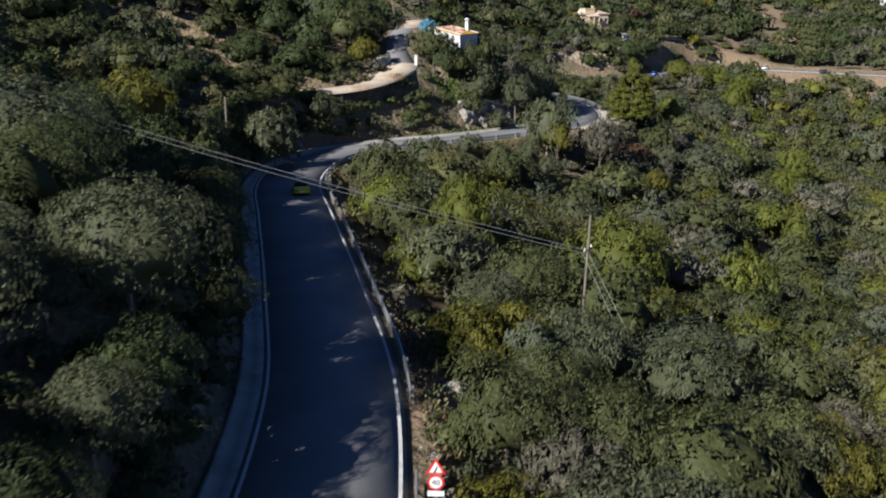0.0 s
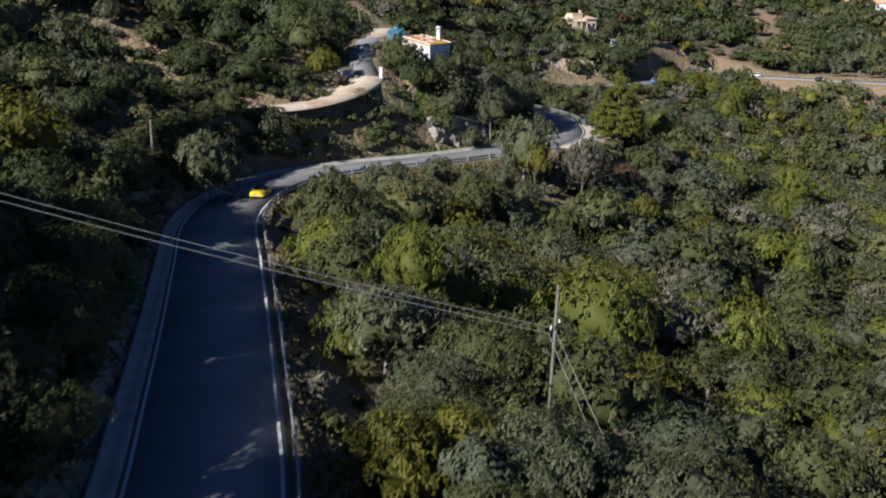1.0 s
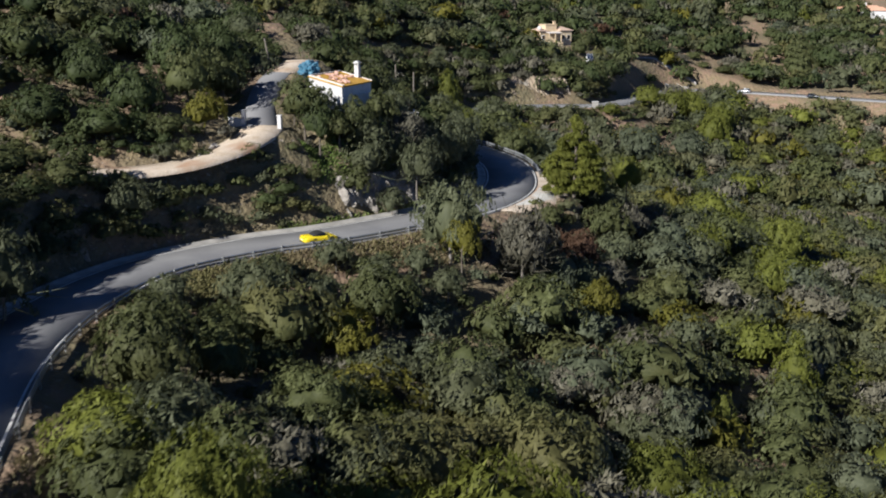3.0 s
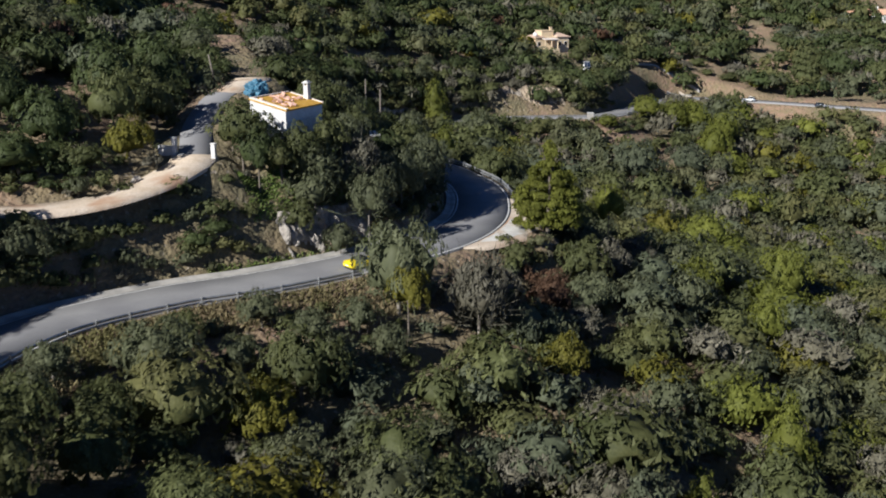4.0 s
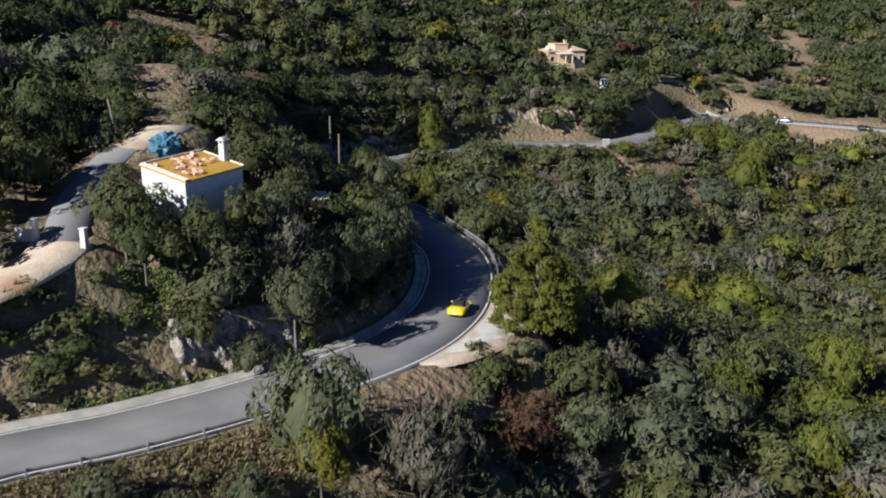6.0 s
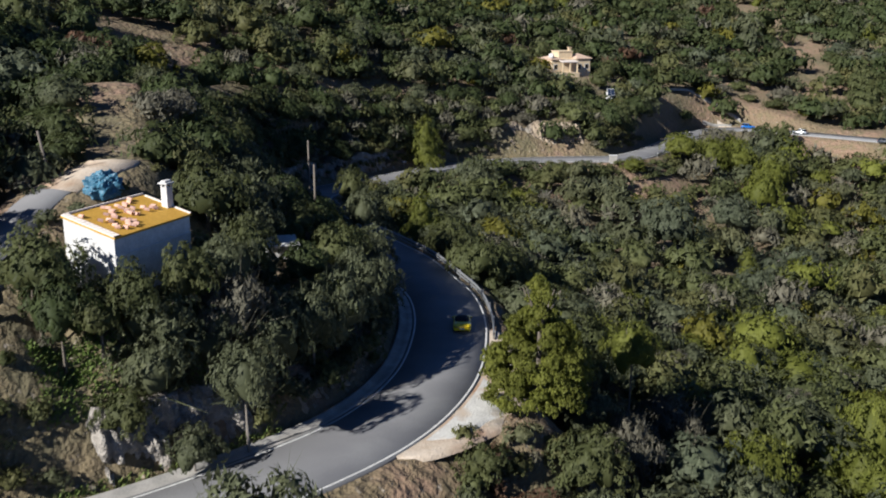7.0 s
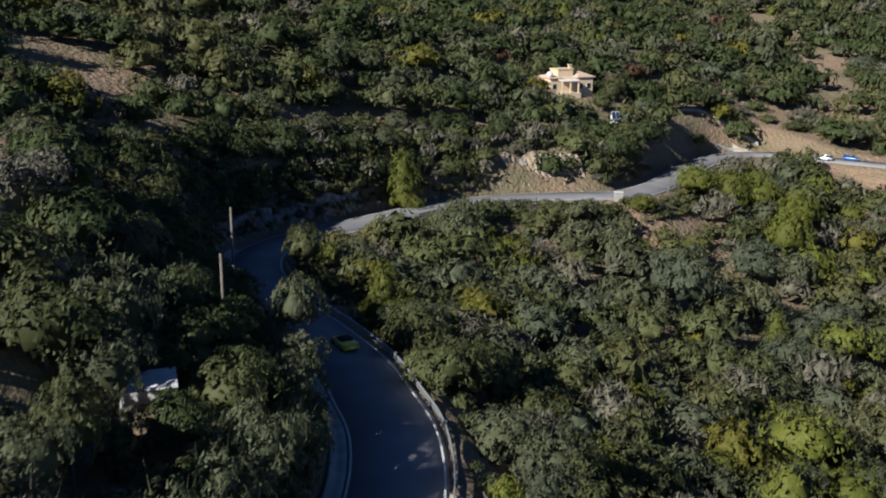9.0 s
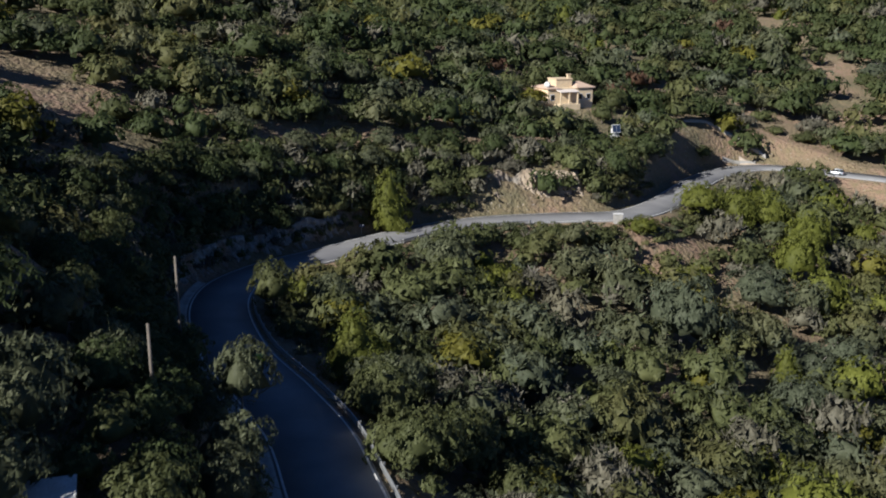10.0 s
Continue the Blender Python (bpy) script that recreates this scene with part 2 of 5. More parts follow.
# ---- the hillside: a coarse net of heights, smoothed, with the road and the drive cut into it ----
NET_X = (-110, -60, -30, -8, 14, 40, 75, 130, 220)
NET_Y = (-40, 40, 85, 125, 160, 195, 235, 290, 370, 540)
NET = (
    (37, 20, 9, 1, -6, -14, -24, -32, -33), (40, 23, 12, 2, -7, -13, -25, -37, -34), (40, 20, 7, -2, -8, -16, -28, -38, -34),
    (42, 19, 5, -4, -10, -18, -30, -39, -35), (44, 24, 13, 8, -2, -9, -26, -37, -36), (47, 29, 21, 15, 6, -7, -19, -35, -35),
    (50, 31, 19, 9, -2, -10, -22, -37, -37), (50, 31, 20, 10, -4, -11, -20, -36, -36), (52, 40, 35, 31, 22, 13, 1, -12, -17),
    (66, 56, 51, 48, 45, 42, 37, 29, 30))
STEP = 1.5
FX, FY = np.arange(-110, 220.1, STEP), np.arange(-40, 640.1, STEP)


def blur(a, sigma):
    r = int(sigma * 3)
    w = np.exp(-0.5 * (np.arange(-r, r + 1) / sigma) ** 2)
    w /= w.sum()
    for axis in (0, 1):
        a = np.apply_along_axis(lambda v: np.convolve(np.pad(v, r, mode="edge"), w, "valid"), axis, a)
    return a


def net_height(xs, ys):
    rows = np.array([np.interp(xs, NET_X, r) for r in NET])
    a = np.array([np.interp(ys, NET_Y, rows[:, i]) for i in range(len(xs))]).T
    return a + np.clip(np.array(ys) - 540, 0, 500)[:, None] * 0.12


PADS = ((30.5, 176.5, -0.95, 4.4), (2.5, 175.0, 10.2, 5.2), (60.0, 392.0, 9.5, 9.0))


def cut(x, y, z):
    """Cut the road, the drive, the lay-by and the house platforms into heights z at x, y."""
    d, zz, at = to_line(x, y, CENTRE, ROAD_Z)
    side = (x - CENTRE[at, 0]) * RIGHT[at, 0] + (y - CENTRE[at, 1]) * RIGHT[at, 1]
    rise = np.interp(at, [0, 130, 150, 200, 260, 300, 330, 400, 430, 460, 640], [9, 8, 5, 7, 8, 8, 12, 10, 7, 1, 1])
    fade = np.clip((34 - d) / 14, 0, 1)
    high = zz + np.minimum(np.clip(d - VERGE, 0, None) * 0.85, rise)
    low = zz - np.minimum(np.clip(d - VERGE, 0, None) * 0.33, 5.0)
    z = np.where((side < 0) & (z < high), z + (high - z) * fade, z)
    z = np.where((side > 0) & (z > low), z + (low - z) * fade, z)
    d2, zz2, _ = to_line(x, y, DRIVE[:, :2], DRIVE[:, 2])
    z = np.clip(z, zz2 - np.clip(d2 - 3.4, 0, None) * 1.0, zz2 + np.clip(d2 - 3.0, 0, None) * 1.0)
    for px, py, pz, r in PADS:
        dd = np.clip(np.hypot(x - px, y - py) - r, 0, None)
        z = np.clip(z, pz - dd * 1.1, pz + dd * 1.1)
    z = np.clip(z, zz - 0.22 - np.clip(d - 5.4, 0, None) * 0.75, zz - 0.22 + np.clip(d - VERGE - 0.6, 0, None) * 1.7)
    z = np.where(d < HALF + 1.2, zz - 0.22, z)
    return z


gx, gy = np.meshgrid(FX, FY)
GROUND = blur(net_height(FX, FY), 6.0)
rough = np.array([[noise.fractal(Vector((x * 0.05, y * 0.05, 0)), 1.0, 2.0, 5) for x in FX[::3]] for y in FY[::3]])
rough = np.array([np.interp(FX, FX[::3], r) for r in rough])
rough = np.array([np.interp(FY, FY[::3], rough[:, i]) for i in range(len(FX))]).T
GROUND = cut(gx, gy, GROUND + rough * 1.2)


def ground_z(x, y):
    i, j = min(max((x - FX[0]) / STEP, 0), len(FX) - 1.001), min(max((y - FY[0]) / STEP, 0), len(FY) - 1.001)
    a, b = int(i), int(j)
    u, v = i - a, j - b
    g = GROUND
    return float((g[b, a] * (1 - u) + g[b, a + 1] * u) * (1 - v) + (g[b + 1, a] * (1 - u) + g[b + 1, a + 1] * u) * v)


def build_ground():
    out_lo, out_hi = np.array([1800, 900, 450, 220, 90]), np.array([90, 220, 450, 900, 1800])
    xs, ys = np.r_[FX[0] - out_lo, FX, FX[-1] + out_hi], np.r_[FY[0] - out_lo, FY, FY[-1] + out_hi]
    z = np.pad(GROUND, 5, mode="edge")
    z[-5:, :] += np.array([8, 20, 40, 60, 60])[:, None]
    X, Y = np.meshgrid(xs, ys)
    n, m = len(xs), len(ys)
    idx = np.arange(n * m).reshape(m, n)
    f = np.stack([idx[:-1, :-1], idx[:-1, 1:], idx[1:, 1:], idx[1:, :-1]], -1).reshape(-1, 4)
    ob = new("ground", mesh_from("ground", np.stack([X, Y, z], -1).reshape(-1, 3), f, [SOIL], True))
    tagged(ob, "dry stony brown hillside soil with sparse grass", "ground", kind="structure")


build_ground()


def ribbon(name, s0, s1, profile, material, label, category, step=1.0, kind="structure", parent=None):
    """A strip that follows the road; profile: (metres to the right, height) across it."""
    s = np.arange(s0, s1, step)
    k = len(profile)
    v = np.stack([on_road(s, o, h) for o, h in profile], 1).reshape(-1, 3)
    idx = np.arange(len(s) * k).reshape(len(s), k)
    f = np.stack([idx[:-1, :-1], idx[:-1, 1:], idx[1:, 1:], idx[1:, :-1]], -1).reshape(-1, 4)
    ob = new(name, mesh_from(name, v, f, [material], True))
    if parent:
        ob.parent = parent
        return ob
    return tagged(ob, label, category, kind=kind)


END = STATION[-1] - 1
ribbon("road", 0, END, ((-HALF - 0.02, -0.4), (-HALF, 0.0), (0, 0.07), (HALF, 0.0), (HALF + 0.02, -0.4)), ASPHALT, "grey two-lane asphalt mountain road with worn patches", "road")
ribbon("edge_line_right", 0, END, ((3.60, 0.014), (3.78, 0.012)), LINE_PAINT, "white painted edge line on the asphalt", "road marking")
ribbon("edge_line_left", 0, END, ((-3.78, 0.012), (-3.60, 0.014)), LINE_PAINT, "white painted edge line on the asphalt", "road marking")
ribbon("gutter", 0, 330, ((-5.42, -0.3), (-5.40, 0.16), (-5.22, 0.17), (-5.0, 0.0), (-4.5, -0.07), (-HALF, 0.008), (-HALF + 0.02, -0.3)), CONCRETE, "pale concrete drainage gutter with a raised lip", "gutter")

# ---- trees ----
rng = np.random.default_rng(7)


def crown(r, lobes, leaf, count, spread=0.70, flat=0.85, tall=1.0, jitter=0.5, seed=0, core=(12, 6), cone=False, long=2.1):
    """Pointed leaf tufts over clumps on overlapping lobes, and a bumpy core inside them. Returns vertices, triangles and tone, base at z = 0."""
    g = np.random.default_rng(seed)
    V, F, T = [], [], []
    base = 0
    cs = []
    for i in range(lobes):
        if cone:
            h = (i + 0.5) / lobes
            a, q = i * 2.4 + g.uniform(0, 0.6), r * (1 - h) * 0.62
            c = np.array([math.cos(a) * q, math.sin(a) * q, tall * r * 2 * (0.10 + 0.8 * h)])
            rad = r * (0.50 - 0.26 * h) * g.uniform(0.75, 1.25)
        else:
            a, q = i * 2.4 + g.uniform(-0.4, 0.4), r * spread * math.sqrt((i + 0.3) / lobes)
            c = np.array([math.cos(a) * q, math.sin(a) * q, tall * r * (0.22 + 0.72 * (1 - (q / r) ** 2) + g.uniform(-0.13, 0.13))])
            rad = r * g.uniform(0.26, 0.42)
        cs.append((c, rad))
    mids, rads = np.array([c for c, _ in cs]), np.array([k for _, k in cs])
    total = (rads ** 2).sum()
    for k, (c, rad) in enumerate(cs):
        n = max(6, int(count * 1.3 * rad ** 2 / total))
        subs = max(7, int(n / 14)) if n > 100 else max(6, n // 4)
        sd = g.normal(size=(subs, 3))
        sd[:, 2] = np.where(g.random(subs) < 0.75, np.abs(sd[:, 2]) * 0.85, sd[:, 2])
        sd /= np.linalg.norm(sd, axis=1)[:, None]
        sub_r, sub_tone = rad * g.uniform(0.26, 0.46, subs), g.uniform(0.30, 0.70) + g.normal(0, 0.09, subs)
        pick_sub = np.arange(n) % subs
        d = g.normal(size=(n, 3)) + sd[pick_sub] * 1.1 + np.array([0, 0, 0.35])
        d /= np.linalg.norm(d, axis=1)[:, None]
        p = c + (sd[pick_sub] * rad * 0.80 + d * sub_r[pick_sub][:, None] * g.uniform(0.8, 1.15, (n, 1))) * np.array([1, 1, flat])
        inside = (np.linalg.norm(p[:, None] - mids[None], axis=2) < rads * 0.72).any(1)
        out = (p - np.array([0, 0, 0.35 * r * tall])) / r
        p, d, tone, out = p[~inside], d[~inside], sub_tone[pick_sub][~inside], out[~inside]
        n = len(p)
        if n == 0:
            continue
        nn = d * 0.55 + out * 0.6 + g.normal(size=(n, 3)) * jitter * 0.5
        nn /= np.linalg.norm(nn, axis=1)[:, None]
        u = np.array([0, 0, 1.0]) + d * 0.6 + g.normal(size=(n, 3)) * 0.55
        u -= nn * (u * nn).sum(1)[:, None]
        u /= np.linalg.norm(u, axis=1)[:, None] + 1e-6
        w = np.cross(nn, u)
        z = leaf * g.uniform(0.6, 1.35, (n, 1))
        V.append(np.stack([p - u * z * long * 0.35 - w * z * 0.5, p - u * z * long * 0.35 + w * z * 0.5, p + u * z * long * 0.65 + nn * z * 0.15], 1).reshape(-1, 3))
        F.append(np.arange(n * 3).reshape(n, 3) + base)
        T.append(np.repeat(np.clip(tone + g.normal(0, 0.07, n), 0, 1), 3))
        base += n * 3
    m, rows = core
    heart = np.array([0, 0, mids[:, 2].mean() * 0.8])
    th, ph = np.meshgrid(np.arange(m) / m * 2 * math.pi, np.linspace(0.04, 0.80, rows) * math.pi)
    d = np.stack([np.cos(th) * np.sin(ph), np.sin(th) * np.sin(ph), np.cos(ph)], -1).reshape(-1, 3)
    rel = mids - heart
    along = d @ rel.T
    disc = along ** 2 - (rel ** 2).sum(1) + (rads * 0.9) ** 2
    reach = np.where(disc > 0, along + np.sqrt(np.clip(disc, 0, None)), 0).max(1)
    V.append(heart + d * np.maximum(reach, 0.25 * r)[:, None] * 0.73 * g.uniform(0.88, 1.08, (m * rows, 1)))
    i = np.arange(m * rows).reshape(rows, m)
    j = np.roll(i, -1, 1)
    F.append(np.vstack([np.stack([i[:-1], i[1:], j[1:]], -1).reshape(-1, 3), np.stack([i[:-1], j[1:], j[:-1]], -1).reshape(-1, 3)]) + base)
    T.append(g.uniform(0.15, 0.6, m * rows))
    return np.vstack(V), np.vstack(F), np.concatenate(T)


def twigs(r, count, seed=0, tall=1.0, thick=0.03):
    """A leafless crown: thin three-sided twigs that fan out from a few limbs."""
    g = np.random.default_rng(seed)
    V, F = [], []
    base = 0
    for i in range(count):
        a, e = g.uniform(0, 2 * math.pi), g.uniform(0.25, 1.35)
        d = np.array([math.cos(a) * math.cos(e), math.sin(a) * math.cos(e), math.sin(e)])
        p = d * r * g.uniform(0.25, 0.7) * np.array([1, 1, tall])
        q = p + (d + g.normal(size=3) * 0.55) * r * g.uniform(0.25, 0.5)
        side = np.cross(q - p, g.normal(size=3))
        side *= thick / (np.linalg.norm(side) + 1e-6)
        up = np.cross(side, d)
        V += [p - side, p + side, q + up * 0.3]
        F.append(np.arange(3) + base)
        base += 3
    return np.array(V), np.array(F), g.uniform(0, 1, base)


def trunk_mesh(name, h, r, limbs, reach, material, seed=0):
    """A tapered, slightly bent trunk with limbs that reach into the crown."""
    g = random.Random(seed)
    bm = bmesh.new()
    bend = Vector((g.uniform(-0.15, 0.15), g.uniform(-0.15, 0.15), 1)) * h
    rod((0, 0, -0.6), bend * 0.5, r * 1.25, r * 0.9, 7, bm)
    rod(bend * 0.5, bend * 0.5 + Vector((0, 0, h * 0.5)), r * 0.9, r * 0.6, 7, bm)
    top = bend * 0.5 + Vector((0, 0, h * 0.48))
    for i in range(limbs):
        a = i * 6.28 / limbs + g.uniform(-0.4, 0.4)
        rod(top - Vector((0, 0, h * 0.1)), top + Vector((math.cos(a) * reach, math.sin(a) * reach, reach * g.uniform(0.5, 1.0))), r * 0.5, r * 0.15, 5, bm)
    me = bpy.data.meshes.new(name)
    bm.to_mesh(me)
    bm.free()
    me.materials.append(material)
    return me


# kind: crown settings, trunk height, leaf material, bark, name, label, category
KINDS = {
    "oak": (dict(lobes=15, flat=0.9), 0.9, LEAF_OAK, BARK, "oak_tree", "dense dark green evergreen oak on the slope"),
    "holm": (dict(lobes=16, flat=0.9), 0.9, LEAF_HOLM, BARK, "holm_oak_tree", "dark green holm oak with a dense shaded crown"),
    "olive": (dict(lobes=13, flat=0.85, jitter=0.65), 1.0, LEAF_OLIVE, GREY_BARK, "olive_tree", "grey-green wild olive with a loose crown"),
    "pine": (dict(lobes=22, flat=0.75, spread=0.76, jitter=0.6, tall=1.0), 1.6, LEAF_PINE, BARK, "pine_tree", "bright yellow-green pine with a clumped crown"),
    "cone": (dict(lobes=20, cone=True, tall=0.82, flat=0.7, jitter=0.6), 0.8, LEAF_PINE, BARK, "pine_tree", "bright green pine with a pointed crown"),
    "grey": (dict(lobes=9, flat=0.8, jitter=1.0, long=2.6), 0.6, LEAF_GREY, GREY_BARK, "leafless_shrub", "grey leafless shrub with dense fine twigs"),
    "yellow": (dict(lobes=9, flat=0.85), 0.6, LEAF_YELLOW, BARK, "yellow_shrub", "yellow-green leafy shrub catching the sun"),
    "carob": (dict(lobes=16, flat=0.8), 0.9, LEAF_BLUE, GREY_BARK, "carob_tree", "blue-grey rounded carob tree with a dense crown"),
    "brown": (dict(lobes=10, flat=0.85, jitter=0.8), 0.5, LEAF_BROWN, BARK, "russet_shrub", "rust-brown dying shrub beside the road"),
}
TEMPLATE, NEAR = {}, {}
for ki, (kind, spec) in enumerate(KINDS.items()):
    for v in range(4):
        for level, (leaf, count, core) in enumerate(((0.050, 1200, (12, 6)), (0.078, 520, (10, 5)), (0.108, 300, (8, 4)), (0.152, 165, (6, 4)), (0.240, 55, (6, 3)), (0.031, 2900, (14, 7)))):
            fine = 0.7 if kind in ("pine", "cone") else 1.0
            TEMPLATE[kind, v, level] = crown(1.0, **{**spec[0], "leaf": leaf * fine, "count": int(count / fine ** 1.6), "core": core, "seed": ki * 40 + level * 8 + v})
    for v in range(3):
        V, F, T = crown(1.0, **{**spec[0], "leaf": 0.036 if kind in ("pine", "cone") else 0.048, "count": 3600 if kind in ("pine", "cone") else 1900, "core": (14, 7), "seed": ki * 40 + 20 + v})
        if kind in ("grey", "olive", "brown"):
            tv, tf, tt = twigs(0.95, 420 if kind == "grey" else 140, seed=v, thick=0.012)
            tv[:, 2] += 0.25
            F = np.vstack([F, tf + len(V)])
            V, T = np.vstack([V, tv]), np.r_[T, tt]
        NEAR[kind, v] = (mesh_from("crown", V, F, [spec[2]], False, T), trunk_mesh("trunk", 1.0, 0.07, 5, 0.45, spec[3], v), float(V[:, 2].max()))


# finer leaves for the trees that the camera passes nearest
FINE = {}
for ki, kind in enumerate(("oak", "olive", "holm")):
    for v in range(2):
        V, F, T = crown(1.0, **{**KINDS[kind][0], "leaf": 0.024, "count": 6200, "core": (16, 8), "seed": 600 + ki * 5 + v})
        FINE[kind, v] = mesh_from("crown", V, F, [KINDS[kind][2]], False, T)


def plant(kind, x, y, r, h=None, v=0, turn=None, squeeze=1.22, label="", top=None):
    """One tree with trunk and crown on the ground; r: crown radius, h: height of the crown's underside, top: height of the tree's top above sea."""
    spec = KINDS[kind]
    h = spec[1] * r * 0.18 if h is None else h
    z = ground_z(x, y)
    if top is not None:
        reach = NEAR[kind, v % 3][2] * r
        squeeze = min(1.65, max(0.75, (top - z + 0.28 * r - 0.15) / reach))
        h = max(0.15, top - z + 0.28 * r - reach * squeeze)
    t = new(spec[4])
    t.empty_display_size = 0.3
    t.matrix_world = pose(x, y, z, 0, 0, rng.uniform(0, 360) if turn is None else turn)
    tagged(t, label or spec[5], "tree" if spec[4].endswith("tree") else "shrub", "trees on the hillside")
    cm, tm, _ = NEAR[kind, v % 3]
    if y < 76 and (kind, v % 2) in FINE:
        cm = FINE[kind, v % 2]
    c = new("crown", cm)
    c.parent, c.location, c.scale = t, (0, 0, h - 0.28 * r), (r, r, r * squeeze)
    k = new("trunk", tm)
    k.parent, k.scale = t, (r * 0.55, r * 0.55, h + r * 0.6)
    return t


# bare ground: x, y, radius across, radius along
BARE = ((-75, 375, 26, 16), (-58, 330, 16, 9), (152, 420, 16, 6), (185, 412, 28, 7),
        (107, 508, 5, 12), (148, 528, 4, 22), (80, 458, 10, 16), (99, 431, 11, 6), (61, 484, 4, 32), (152, 442, 11, 13), (75, 322, 4, 3), (165, 385, 18, 8), (-37, 290, 17, 14), (-24, 283, 12, 8), (-5.5, 189, 5, 6), (4.5, 161.0, 5.5, 3.6), (157, 488, 8, 36), (128, 372, 22, 6))


def free(x, y, r):
    """Whether a tree of radius r may stand at x, y."""
    i = int(np.argmin((CENTRE[:, 0] - x) ** 2 + (CENTRE[:, 1] - y) ** 2))
    off = (x - CENTRE[i, 0]) * RIGHT[i, 0] + (y - CENTRE[i, 1]) * RIGHT[i, 1]
    d = math.hypot(x - CENTRE[i, 0], y - CENTRE[i, 1])
    straight = 128 < y < 165 and off > 0
    if d < (r * 0.75 + (6.0 if straight else 5.2) if off > 0 else r * 0.35 + 5.6):
        return False, d, off
    if y > 290 and off > 0 and d < r * 0.95 + 6.2 or math.hypot(x - 58, y - 380) < 8 + r * 0.5:
        return False, d, off
    if np.min(np.hypot(DRIVE[:, 0] - x, DRIVE[:, 1] - y)) < r * 0.35 + 2.0:
        return False, d, off
    if math.hypot(x - 2.5, y - 174.5) < 4.6 + r * 0.5 or math.hypot(x - 30.5, y - 176) < 4.0 + r * 0.5 or math.hypot(x - 60, y - 390) < 7 + r * 0.4:
        return False, d, off
    for bx, by, rx, ry in BARE:
        if ((x - bx) / rx) ** 2 + ((y - by) / ry) ** 2 < 1 and rng.random() < 0.88:
            return False, d, off
    return True, d, off


# trees that stand out: kind, x, y, crown radius, height under the crown
STANDOUT = (
    ("oak", -1.6, 167.0, 4.2, 2.8), ("oak", 2.8, 166.6, 3.2, 2.2), ("olive", 6.6, 168.4, 3.6, 2.2), ("oak", 5.0, 164.2, 2.6, 0.8), ("olive", 13.6, 176.5, 3.6, 1.0), ("oak", -3.4, 169.6, 2.4, 0.8), ("oak", 16.2, 181.5, 3.8, 1.4), ("olive", 18.6, 187.0, 3.8, 1.4), ("oak", 16.0, 193.0, 3.8, 1.6), ("olive", 9.6, 164.6, 2.4, 0.5),
    ("brown", 33.6, 161.6, 3.2, 0.4), ("brown", 34.8, 166.6, 2.6, 0.1), ("grey", 36.6, 158.6, 3.0, 0.2), ("olive", 37.4, 163.4, 3.2, 0.4), ("oak", -8.6, 119.0, 3.8, 0.8), ("oak", -3.0, 117.0, 3.6, 0.6), ("olive", -3.8, 104.0, 3.6, 0.8), ("grey", 9.0, 183.0, 2.4, 0.4), ("olive", 8.0, 191.5, 4.0, 1.2),
    ("pine", 83.0, 338.0, 5.2, 2.0), ("olive", -15.6, 45.0, 4.8, 1.8), ("olive", -20.0, 37.0, 4.2, 1.0), ("oak", -23.0, 49.0, 4.6, 1.0), ("oak", -13.8, 54.0, 3.4, 0.6), ("oak", -16.4, 63.0, 3.8, 0.8),
    ("oak", -18.5, 72.0, 3.8, 0.8), ("oak", -21.5, 82.0, 3.8, 0.8), ("oak", -25.0, 95.0, 3.8, 0.8))
